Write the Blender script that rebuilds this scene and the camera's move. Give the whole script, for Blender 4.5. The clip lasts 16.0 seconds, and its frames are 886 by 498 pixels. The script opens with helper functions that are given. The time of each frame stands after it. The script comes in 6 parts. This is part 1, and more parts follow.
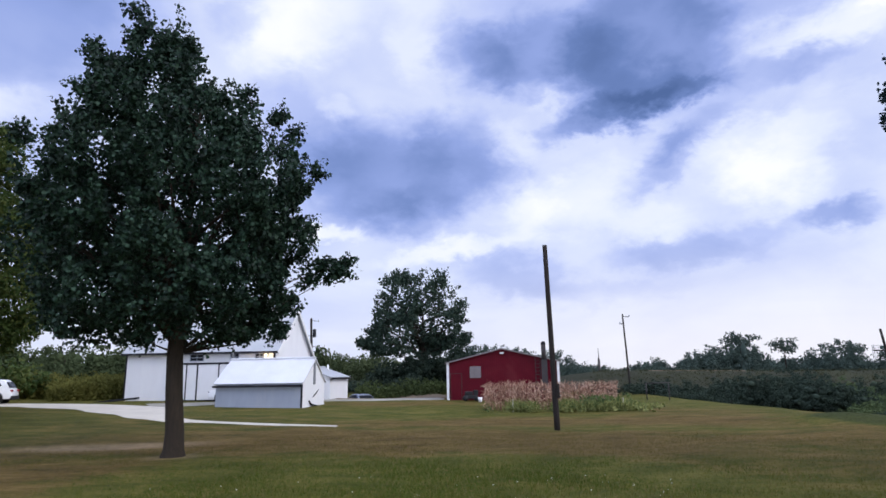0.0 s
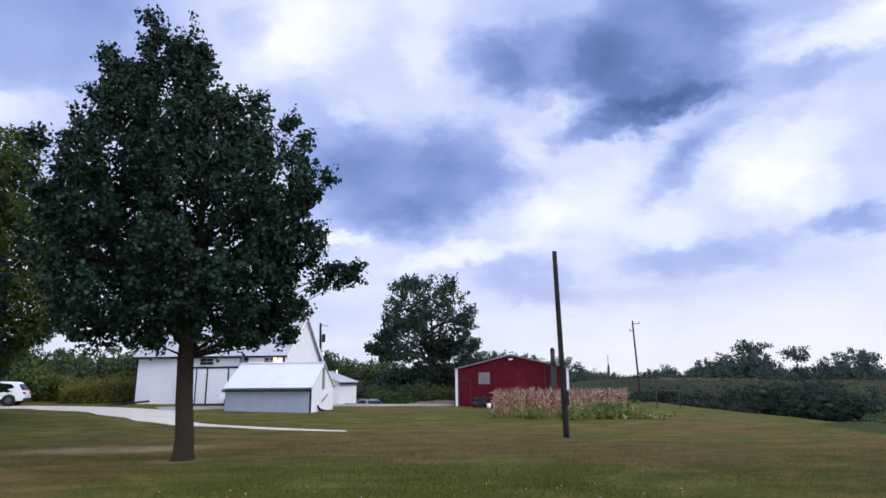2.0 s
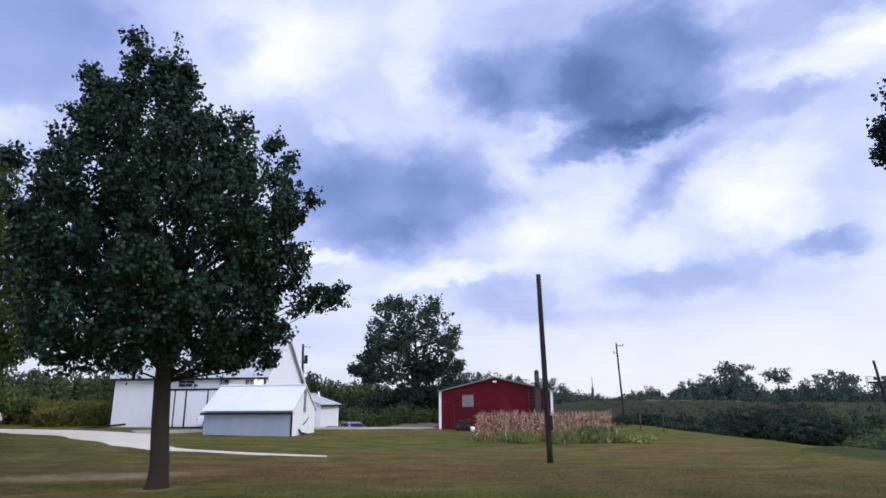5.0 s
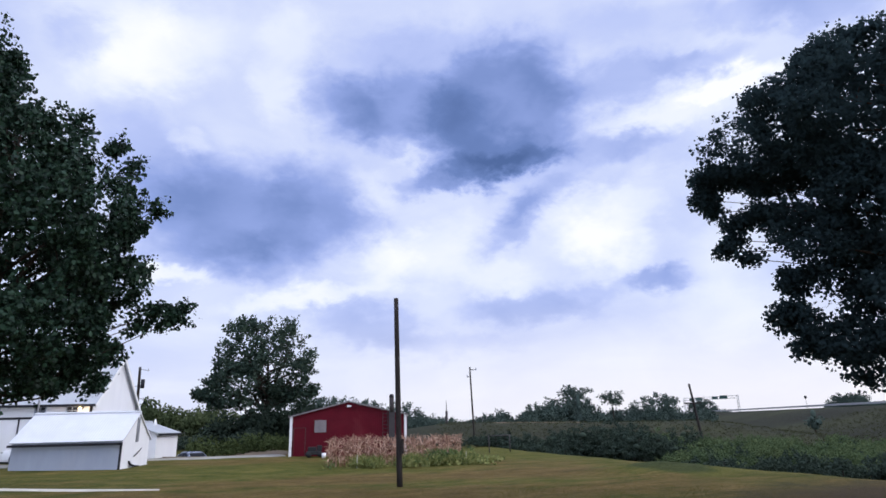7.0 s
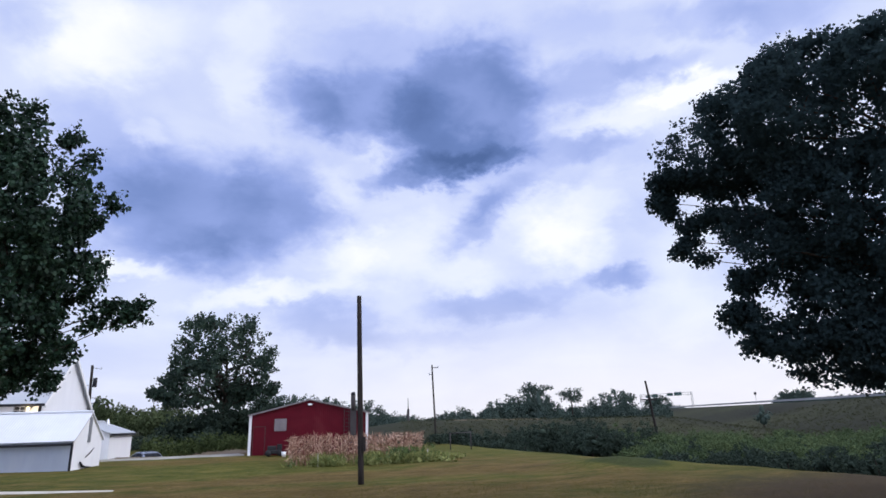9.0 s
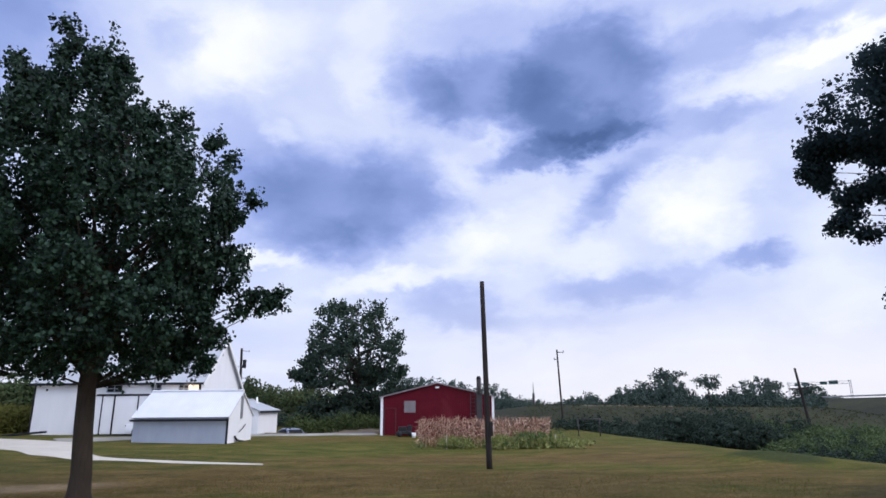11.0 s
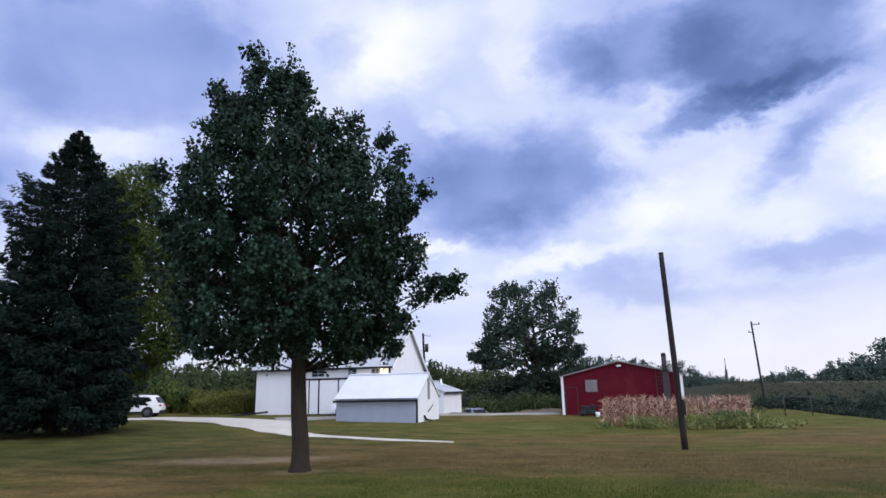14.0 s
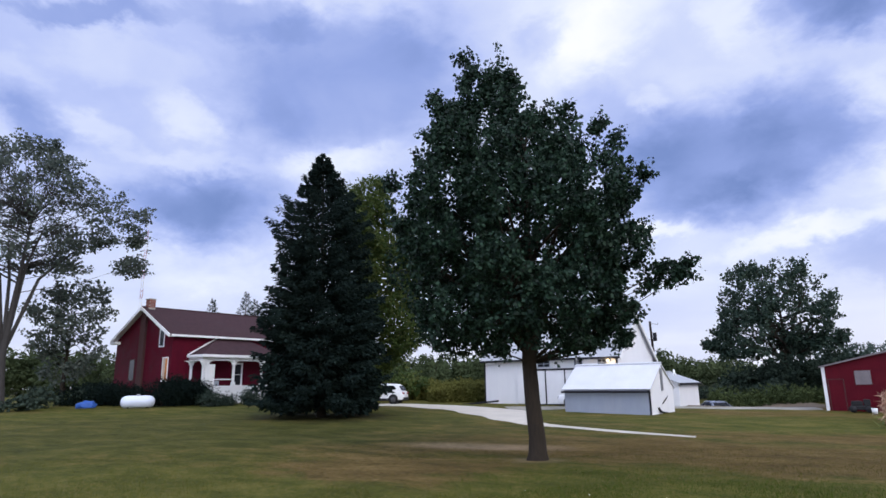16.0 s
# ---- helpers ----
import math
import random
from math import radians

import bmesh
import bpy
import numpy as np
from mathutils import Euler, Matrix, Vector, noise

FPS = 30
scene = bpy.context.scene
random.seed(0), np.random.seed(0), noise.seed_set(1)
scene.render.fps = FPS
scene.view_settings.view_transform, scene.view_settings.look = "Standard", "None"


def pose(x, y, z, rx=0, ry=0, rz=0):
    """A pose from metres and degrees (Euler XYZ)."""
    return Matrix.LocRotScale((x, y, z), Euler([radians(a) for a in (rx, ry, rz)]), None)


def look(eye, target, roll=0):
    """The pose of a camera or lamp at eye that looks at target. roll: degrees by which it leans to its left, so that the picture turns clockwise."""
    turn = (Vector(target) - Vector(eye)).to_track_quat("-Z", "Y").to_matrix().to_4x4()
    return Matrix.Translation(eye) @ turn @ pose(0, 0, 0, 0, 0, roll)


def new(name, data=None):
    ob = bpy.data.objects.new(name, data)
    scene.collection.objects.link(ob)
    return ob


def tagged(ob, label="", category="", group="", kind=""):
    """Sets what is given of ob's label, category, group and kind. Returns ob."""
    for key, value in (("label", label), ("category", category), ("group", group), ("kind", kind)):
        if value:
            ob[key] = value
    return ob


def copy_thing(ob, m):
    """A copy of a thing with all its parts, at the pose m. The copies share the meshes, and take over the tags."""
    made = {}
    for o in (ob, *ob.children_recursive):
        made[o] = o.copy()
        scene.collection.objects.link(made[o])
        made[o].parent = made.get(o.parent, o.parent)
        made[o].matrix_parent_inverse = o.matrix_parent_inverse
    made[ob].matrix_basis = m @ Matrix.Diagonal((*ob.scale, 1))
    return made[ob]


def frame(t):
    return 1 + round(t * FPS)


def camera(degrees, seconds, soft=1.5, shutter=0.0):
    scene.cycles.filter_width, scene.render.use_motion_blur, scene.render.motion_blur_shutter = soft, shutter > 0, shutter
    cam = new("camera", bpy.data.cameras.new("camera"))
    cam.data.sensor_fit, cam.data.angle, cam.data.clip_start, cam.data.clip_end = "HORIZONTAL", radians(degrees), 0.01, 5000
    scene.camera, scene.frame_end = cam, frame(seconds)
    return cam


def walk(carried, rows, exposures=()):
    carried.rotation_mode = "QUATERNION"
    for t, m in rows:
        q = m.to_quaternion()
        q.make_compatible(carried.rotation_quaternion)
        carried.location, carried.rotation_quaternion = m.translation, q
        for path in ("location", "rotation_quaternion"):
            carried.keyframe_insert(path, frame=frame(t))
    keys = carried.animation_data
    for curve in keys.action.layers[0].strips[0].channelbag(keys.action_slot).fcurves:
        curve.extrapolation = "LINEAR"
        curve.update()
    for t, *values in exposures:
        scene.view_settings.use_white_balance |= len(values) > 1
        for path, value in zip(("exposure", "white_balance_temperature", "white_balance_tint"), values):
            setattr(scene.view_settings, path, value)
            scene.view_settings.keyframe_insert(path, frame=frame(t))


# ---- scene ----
cam = camera(72.96, 16.0, soft=1.6)
PATH = [
    (0, -0.039, 0.068, 2.211, 101.79, 0.95, -0.46),
    (0.5, -0.035, 0.100, 2.192, 101.75, 0.80, -0.20),
    (1, -0.032, 0.049, 2.206, 102.06, 0.74, -0.09),
    (1.5, -0.039, 0.076, 2.210, 102.19, 0.61, 0.10),
    (2, -0.051, 0.058, 2.207, 102.34, 0.48, 0.34),
    (2.5, -0.031, 0.069, 2.212, 102.28, 0.30, 0.81),
    (3, -0.027, 0.074, 2.214, 102.14, 0.10, 1.17),
    (3.2, -0.037, 0.072, 2.199, 102.09, 0.02, 1.33),
    (5.3, 0.004, 0.126, 2.337, 104.74, 0.57, -2.46),
    (5.5, 0.032, 0.154, 2.333, 105.07, 0.68, -3.56),
    (6, 0.113, 0.125, 2.321, 105.78, 0.88, -7.08),
    (6.5, 0.140, 0.116, 2.291, 106.13, 1.02, -10.90),
    (7, 0.104, 0.015, 2.300, 106.23, 1.40, -14.41),
    (7.5, 0.093, -0.044, 2.328, 106.34, 1.74, -17.50),
    (8, 0.046, -0.070, 2.337, 106.17, 2.12, -19.01),
    (8.5, 0.047, -0.092, 2.334, 106.06, 2.13, -19.24),
    (9, 0.054, -0.099, 2.286, 105.93, 1.80, -17.95),
    (9.5, 0.020, -0.084, 2.314, 105.61, 1.24, -15.02),
    (9.7, 0.022, -0.058, 2.328, 105.54, 1.02, -13.62),
    (11.8, 0.067, 0.184, 2.383, 104.36, 0.42, -3.56),
    (12, 0.022, 0.175, 2.356, 104.35, 0.42, -2.97),
    (12.5, -0.013, 0.213, 2.354, 104.04, 0.77, -1.12),
    (13, -0.056, 0.232, 2.352, 103.65, 0.89, 1.51),
    (13.5, -0.116, 0.216, 2.330, 103.44, 1.11, 4.84),
    (14, -0.094, 0.190, 2.341, 103.13, 1.23, 10.01),
    (14.5, -0.125, 0.194, 2.337, 103.09, 1.39, 15.34),
    (15, -0.233, 0.159, 2.342, 102.99, 1.34, 20.77),
    (15.5, -0.280, 0.117, 2.328, 102.82, 1.15, 25.90),
    (16, -0.301, 0.046, 2.362, 102.60, 0.82, 30.63),
]
walk(cam, [(t, pose(*p)) for t, *p in PATH])


# ---- node helpers ----
class Nodes:
    """A small writer of node trees."""

    def __init__(self, tree):
        self.tree = tree
        tree.nodes.clear()

    def add(self, kind, **props):
        n = self.tree.nodes.new(kind)
        for k, v in props.items():
            if k == "operation":
                n.operation = v
            elif k == "data_type":
                n.data_type = v
            elif k == "blend_type":
                n.blend_type = v
            elif k == "vector_type":
                n.vector_type = v
        return n

    def put(self, value, socket):
        if isinstance(value, bpy.types.NodeSocket):
            self.tree.links.new(value, socket)
        else:
            socket.default_value = value

    def math(self, op, a, b=0.0, c=None, clamp=False):
        n = self.add("ShaderNodeMath", operation=op)
        n.use_clamp = clamp
        self.put(a, n.inputs[0])
        self.put(b, n.inputs[1])
        if c is not None:
            self.put(c, n.inputs[2])
        return n.outputs[0]

    def vmath(self, op, a, b=None):
        n = self.add("ShaderNodeVectorMath", operation=op)
        self.put(a, n.inputs[0])
        if b is not None:
            self.put(b, n.inputs[1])
        return n.outputs["Value"] if op in ("LENGTH", "DOT_PRODUCT") else n.outputs[0]

    def mapping(self, vec, loc=(0, 0, 0), rot=(0, 0, 0), scale=(1, 1, 1), kind="POINT"):
        n = self.add("ShaderNodeMapping", vector_type=kind)
        self.put(vec, n.inputs["Vector"])
        n.inputs["Location"].default_value = loc
        n.inputs["Rotation"].default_value = rot
        n.inputs["Scale"].default_value = scale
        return n.outputs[0]

    def noise(self, vec, scale, detail=4.0, rough=0.55, distort=0.0, color=False):
        n = self.add("ShaderNodeTexNoise")
        self.put(vec, n.inputs["Vector"])
        n.inputs["Scale"].default_value = scale
        n.inputs["Detail"].default_value = detail
        n.inputs["Roughness"].default_value = rough
        n.inputs["Distortion"].default_value = distort
        return n.outputs["Color"] if color else n.outputs[0]

    def ramp(self, fac, stops, smooth=False):
        n = self.add("ShaderNodeValToRGB")
        self.put(fac, n.inputs[0])
        cr = n.color_ramp
        cr.interpolation = "EASE" if smooth else "LINEAR"
        while len(cr.elements) < len(stops):
            cr.elements.new(0.5)
        for e, (p, c) in zip(cr.elements, stops):
            e.position = p
            e.color = (*c, 1) if len(c) == 3 else c
        return n.outputs[0]

    def mix(self, fac, a, b, mode="MIX"):
        n = self.add("ShaderNodeMix", data_type="RGBA", blend_type=mode)
        self.put(fac, n.inputs[0])
        for v, s in ((a, n.inputs[6]), (b, n.inputs[7])):
            self.put((*v, 1) if isinstance(v, tuple) and len(v) == 3 else v, s)
        return n.outputs[2]

    def smooth(self, v, lo, hi, to_lo=0.0, to_hi=1.0):
        n = self.add("ShaderNodeMapRange")
        n.interpolation_type = "SMOOTHSTEP"
        self.put(v, n.inputs[0])
        for k, x in zip((1, 2, 3, 4), (lo, hi, to_lo, to_hi)):
            n.inputs[k].default_value = x
        return n.outputs[0]


# ---- sky: a broken evening overcast, heavier cloud decks over the fields ----
world = bpy.data.worlds.new("evening_overcast")
scene.world = world
world.use_nodes = True
W = Nodes(world.node_tree)
ray_dir = W.add("ShaderNodeTexCoord").outputs["Generated"]
split = W.add("ShaderNodeSeparateXYZ")
W.put(ray_dir, split.inputs[0])
dx, dy, dz = split.outputs
right_deg = W.math("MULTIPLY", W.math("ARCTAN2", dx, dy), 57.29578)
up_deg = W.math("MULTIPLY", W.math("ARCSINE", dz), 57.29578)
joined = W.add("ShaderNodeCombineXYZ")
W.put(right_deg, joined.inputs[0])
W.put(up_deg, joined.inputs[1])
flat = joined.outputs[0]
# billowing edges: the deck's outlines are pushed about by two sizes of turbulence
coarse = W.noise(W.mapping(ray_dir, scale=(1, 1, 1.6)), 5.0, 5.0, 0.6, 0.3, color=True)
push = W.vmath("MULTIPLY", W.vmath("SUBTRACT", coarse, (0.5, 0.5, 0.5)), (4.0, 3.0, 0.0))
fine = W.noise(W.mapping(ray_dir, scale=(1, 1, 1.6)), 17.0, 4.0, 0.6, 0.2, color=True)
push2 = W.vmath("MULTIPLY", W.vmath("SUBTRACT", fine, (0.5, 0.5, 0.5)), (5.0, 4.2, 0.0))
warped = W.vmath("ADD", W.vmath("ADD", flat, push), push2)
total = None


def deck(u, v, ru, rv, turn, weight, inner=0.30, outer=1.30):
    """One bank of cloud (or, with a negative weight, a bright thin place) round a bearing and height in degrees."""
    global total
    m = W.mapping(warped, (u, v, 0), (0, 0, radians(turn)), (ru, rv, 1), "TEXTURE")
    r = W.vmath("LENGTH", m)
    w = W.smooth(r, inner, outer, weight, 0.0)
    total = w if total is None else W.math("ADD", total, w)


# the great dark bank
deck(21.3, 28.5, 9.6, 7.1, 2, 0.36, 0.5, 1.12)
deck(12.1, 29.1, 9.4, 4.5, -6, 0.3, 0.35, 1.15)
deck(4.8, 29.3, 5.6, 3.6, -9, 0.2, 0.3, 1.2)
deck(16.7, 23.3, 7.6, 1.9, 6, 0.32, 0.4, 1.12)
deck(15.4, 34.2, 11.7, 3.0, 0, 0.12)
deck(26.7, 32.0, 3.8, 3.7, 0, 0.1)
deck(24.1, 24.2, 4.1, 1.5, 5, 0.16, 0.4, 1.15)
deck(11.8, 24.9, 2.7, 0.5, 8, -0.05, 0.2, 1.2)
deck(21.2, 24.9, 6.8, 2.2, 3, 0.16)
# its wing
deck(34.3, 30.1, 7.4, 2.2, 2, 0.17)
deck(41.3, 30.0, 4.8, 1.3, 1, 0.11)
deck(30.8, 24.7, 6.8, 1.8, 3, 0.2)
deck(36.5, 23.7, 4.3, 2.0, -9, 0.08)
deck(25.0, 20.6, 5.1, 2.0, 22, 0.19, 0.3, 1.2)
deck(22.9, 18.6, 3.5, 1.8, 34, 0.15)
deck(20.2, 16.9, 3.4, 1.4, -2, 0.09)
deck(30.2, 22.0, 4.5, 1.6, 4, 0.1)
deck(34.7, 12.4, 3.4, 1.5, -1, 0.24, 0.3, 1.2)
# the lower bank beside it
deck(-4.5, 19.1, 11.1, 5.8, 6, 0.23, 0.35, 1.2)
deck(-2.0, 15.0, 7.3, 2.8, 8, 0.17, 0.4, 1.15)
deck(-11.3, 22.0, 6.6, 4.0, -0, 0.14)
deck(3.5, 20.7, 6.2, 4.9, 5, 0.17)
deck(6.0, 19.0, 3.2, 3.1, 9, 0.08)
deck(-10.3, 24.8, 2.3, 1.1, -10, -0.09)
deck(-3.6, 18.3, 5.5, 3.9, 29, 0.1)
# thin, bright places
deck(30.1, 16.3, 4.5, 3.0, -5, -0.22, 0, 1.3)
deck(29.8, 17.7, 8.3, 4.8, 4, -0.05)
deck(33.8, 18.9, 3.2, 1.6, 3, -0.05)
deck(38.4, 17.7, 4.1, 2.6, -8, 0.05)
deck(43.8, 27.7, 4.8, 1.2, 4, -0.22, 0.3, 1.2)
deck(38.5, 26.5, 6.5, 1.5, -1, -0.1)
deck(-10.9, 13.0, 4.4, 1.1, -4, -0.2, 0.3, 1.2)
deck(0.9, 11.3, 7.4, 1.2, 10, -0.17, 0.2, 1.3)
deck(9.6, 14.9, 4.0, 2.6, 41, -0.14, 0.2, 1.3)
deck(14.6, 16.2, 6.1, 3.2, 18, -0.1)
deck(20.1, 13.4, 4.4, 1.9, -2, -0.1)
deck(7.8, 22.0, 2.7, 2.2, -30, -0.12)
deck(-12.2, 32.0, 8.5, 3.8, 24, -0.1)
deck(-0.6, 35.1, 3.9, 3.2, 15, -0.1)
deck(-1.9, 29.8, 3.4, 2.6, -45, -0.1)
deck(41.1, 15.3, 5.6, 3.4, 82, -0.06)
deck(40.2, 8.3, 5.7, 3.0, -4, -0.08)
# low veils
deck(7.6, 9.1, 6.8, 2.1, -5, 0.16)
deck(22.7, 10.0, 7.1, 1.6, -3, 0.16)
deck(28.2, 11.4, 4.3, 1.5, 1, 0.1)
deck(15.0, 7.4, 8.0, 1.4, -2, 0.08)
deck(-20.0, 31.5, 2.9, 2.3, 35, 0.14)
deck(-16.1, 25.7, 3.7, 2.6, 18, 0.07)
deck(45.6, 33.2, 6.3, 2.0, -15, 0.12)
deck(52.0, 32.3, 5.7, 2.6, -19, 0.14)
deck(34.0, 34.6, 7.1, 2.4, -9, 0.08)
# banks over the house
deck(-39.8, 27.7, 13.2, 7.0, 4, 0.2, 0.55, 1.15)
deck(-47.6, 22.9, 5.8, 3.1, 2, 0.09, 0.3, 1.25)
deck(-49.6, 32.5, 8.1, 2.4, 1, 0.17, 0.4, 1.2)
deck(-64.2, 30.0, 7.9, 1.1, 15, 0.17, 0.4, 1.2)
deck(-67.2, 21.5, 3.6, 2.1, -28, 0.2)
deck(-54.9, 15.6, 8.0, 2.9, 1, 0.17, 0.2, 1.3)
deck(-49.2, 17.9, 5.6, 2.5, 5, 0.1)
deck(-34.0, 18.6, 5.1, 4.8, 3, 0.1)
deck(-57.4, 17.0, 11.9, 5.3, 8, 0.1)
deck(-50.4, 13.2, 6.9, 3.6, 4, 0.08)
deck(-31.6, 32.4, 5.4, 3.8, 0, 0.06)
deck(-10.5, 17.3, 4.6, 4.5, -58, 0.1)
deck(-40.3, 28.3, 18.0, 6.7, 4, 0.07, 0.4, 1.25)
deck(-51.6, 15.4, 10.0, 3.5, 2, 0.08, 0.3, 1.3)
# breaks over the house
deck(-60.2, 27.2, 7.3, 2.6, 5, -0.07, 0.5, 1.15)
deck(-54.9, 23.5, 4.5, 1.9, -23, -0.1, 0.3, 1.2)
deck(-63.5, 21.4, 6.1, 1.3, -16, -0.09)
deck(-54.3, 19.7, 6.3, 1.3, 3, -0.09)
deck(-63.4, 27.1, 13.1, 6.4, 16, 0.09)
deck(-68.3, 24.5, 2.2, 1.7, -3, -0.06)
deck(-52.6, 10.0, 6.1, 2.5, 3, -0.1)
deck(-16.7, 31.9, 6.9, 4.9, -9, -0.13)
deck(-39.6, 20.6, 6.1, 1.5, 7, -0.09)
deck(-61.0, 18.0, 5.1, 1.4, -13, -0.05)
layer = W.add("ShaderNodeCombineXYZ")
over = W.math("ADD", W.math("ABSOLUTE", dz), 0.22)
W.put(W.math("DIVIDE", dx, over), layer.inputs[0])
W.put(W.math("DIVIDE", dy, over), layer.inputs[1])
billow = W.noise(layer.outputs[0], 1.3, 5.0, 0.52, 0.5)
wisps = W.noise(W.mapping(ray_dir, scale=(1, 1, 1.5)), 6.0, 5.0, 0.52, 0.6)
density = W.math("ADD", total, W.math("MULTIPLY", W.math("SUBTRACT", billow, 0.5), 0.22))
density = W.math("ADD", density, W.math("MULTIPLY", W.math("SUBTRACT", wisps, 0.5), 0.17))
density = W.math("ADD", density, 0.228, clamp=True)
cloud = W.ramp(density, [(0.0, (1.05, 1.07, 1.11)), (0.14, (0.835, 0.90, 1.08)), (0.32, (0.53, 0.62, 1.0)), (0.50, (0.315, 0.415, 0.82)), (0.72, (0.158, 0.245, 0.55)), (1.0, (0.082, 0.145, 0.355))])
low = W.math("MULTIPLY", W.smooth(up_deg, 0.5, 12.0, 1.0, 0.0), W.smooth(right_deg, -12.0, 28.0, 0.28, 0.72))
cloud = W.mix(low, cloud, (1.05, 1.02, 1.06))
nishita = W.add("ShaderNodeTexSky")
nishita.sky_type, nishita.sun_disc = "NISHITA", False
nishita.sun_elevation, nishita.sun_rotation = radians(36), radians(112)
clear = W.mix(1.0, nishita.outputs[0], (0.10, 0.10, 0.10), "MULTIPLY")
sky_colour = W.mix(0.93, clear, cloud)
# the overcast is thinner overhead and behind the camera, towards the sun
open_sky = W.math("ADD", W.smooth(dy, 0.25, -0.6, 0.0, 1.15), W.smooth(up_deg, 42, 70, 0.0, 0.9))
level = W.math("ADD", open_sky, 1.0)
lit = W.vmath("SCALE", sky_colour)
W.tree.links.new(level, lit.node.inputs["Scale"])
bg = W.add("ShaderNodeBackground")
W.put(lit, bg.inputs[0])
bg.inputs[1].default_value = 1.0
W.put(bg.outputs[0], W.add("ShaderNodeOutputWorld").inputs[0])

sun = new("sun", bpy.data.lights.new("sun", "SUN"))
sun.data.energy, sun.data.angle, sun.data.color = 1.35, radians(25), (1.0, 0.94, 0.86)
sun.matrix_world = look((15, -6, 12), (0, 0, 0))


# ---- materials ----
def material(name, stops, scale=6.0, rough=0.8, bump=0.15, metal=0.0, fine=60.0, stretch=(1, 1, 1), spec=0.3, dirt=None, island=0.0, translucent=0.0, ribs=None, random=0.0):
    """A weathered surface: a colour ramp over two sizes of noise, with fine relief."""
    m = bpy.data.materials.new(name)
    m.use_nodes = True
    N = Nodes(m.node_tree)
    co = N.mapping(N.add("ShaderNodeTexCoord").outputs["Object"], scale=stretch)
    big, small = N.noise(co, scale, 5.0, 0.6, 0.3), N.noise(co, fine, 3.0, 0.6)
    fac = N.math("ADD", N.math("MULTIPLY", big, 0.7), N.math("MULTIPLY", small, 0.3))
    if island:
        rnd = N.add("ShaderNodeNewGeometry").outputs["Random Per Island"]
        fac = N.math("ADD", N.math("MULTIPLY", fac, 1 - island), N.math("MULTIPLY", rnd, island))
    if random:
        rnd = N.add("ShaderNodeObjectInfo").outputs["Random"]
        fac = N.math("ADD", N.math("MULTIPLY", fac, 1 - random), N.math("MULTIPLY", rnd, random))
    lo, hi = (0.12, 0.88) if island or random else (0.28, 0.72)
    col = N.ramp(fac, [(lo + (hi - lo) * k / max(1, len(stops) - 1), c) for k, c in enumerate(stops)])
    if dirt:
        stain = N.smooth(N.noise(co, scale * 0.35, 6.0, 0.65, 0.8), 0.52, 0.72, 0.0, dirt[1])
        col = N.mix(stain, col, dirt[0])
    p = N.add("ShaderNodeBsdfPrincipled")
    N.put(col, p.inputs["Base Color"])
    p.inputs["Metallic"].default_value = metal
    p.inputs["Specular IOR Level"].default_value = spec
    N.put(N.smooth(big, 0.2, 0.8, max(0.02, rough - 0.1), min(1, rough + 0.1)), p.inputs["Roughness"])
    if bump:
        b = N.add("ShaderNodeBump")
        b.inputs["Strength"].default_value = bump
        b.inputs["Distance"].default_value = 0.02
        h = N.math("ADD", small, N.math("MULTIPLY", big, 0.5))
        if ribs:
            wave = N.add("ShaderNodeTexWave")
            wave.bands_direction = ribs[0]
            wave.inputs["Scale"].default_value = ribs[1]
            N.put(N.add("ShaderNodeTexCoord").outputs["Object"], wave.inputs["Vector"])
            h = N.math("ADD", N.math("MULTIPLY", h, 0.4), N.math("MULTIPLY", wave.outputs[1], ribs[2]))
        N.put(h, b.inputs["Height"])
        N.put(b.outputs[0], p.inputs["Normal"])
    out = N.add("ShaderNodeOutputMaterial")
    if translucent:
        t = N.add("ShaderNodeBsdfTranslucent")
        N.put(col, t.inputs[0])
        mx = N.add("ShaderNodeMixShader")
        mx.inputs[0].default_value = translucent
        N.put(p.outputs[0], mx.inputs[1])
        N.put(t.outputs[0], mx.inputs[2])
        N.put(mx.outputs[0], out.inputs[0])
    else:
        N.put(p.outputs[0], out.inputs[0])
    return m


def glow(name, colour, strength):
    m = bpy.data.materials.new(name)
    m.use_nodes = True
    N = Nodes(m.node_tree)
    e = N.add("ShaderNodeEmission")
    e.inputs[0].default_value = (*colour, 1)
    e.inputs[1].default_value = strength
    N.put(e.outputs[0], N.add("ShaderNodeOutputMaterial").inputs[0])
    return m


WHITE_BOARD = material("white_board", [(0.72, 0.72, 0.74), (0.80, 0.80, 0.81)], 1.2, 0.75, 0.15, dirt=((0.60, 0.59, 0.58), 0.22), stretch=(1, 1, 0.3), ribs=("X", 3.3, 0.4))
WHITE_PAINT = material("white_paint", [(0.74, 0.74, 0.74), (0.83, 0.83, 0.82)], 3.0, 0.6, 0.1, dirt=((0.6, 0.58, 0.55), 0.3))
GREY_BOARD = material("grey_weathered_board", [(0.28, 0.31, 0.37), (0.35, 0.385, 0.45)], 1.5, 0.7, 0.2, dirt=((0.38, 0.39, 0.42), 0.3), stretch=(1, 1, 0.3), ribs=("X", 4.0, 0.3))
BARN_ROOF = material("grey_metal_roof", [(0.32, 0.335, 0.355), (0.41, 0.425, 0.44)], 0.8, 0.5, 0.25, 0.0, spec=0.4, dirt=((0.28, 0.28, 0.28), 0.4), ribs=("X", 2.2, 1.0))
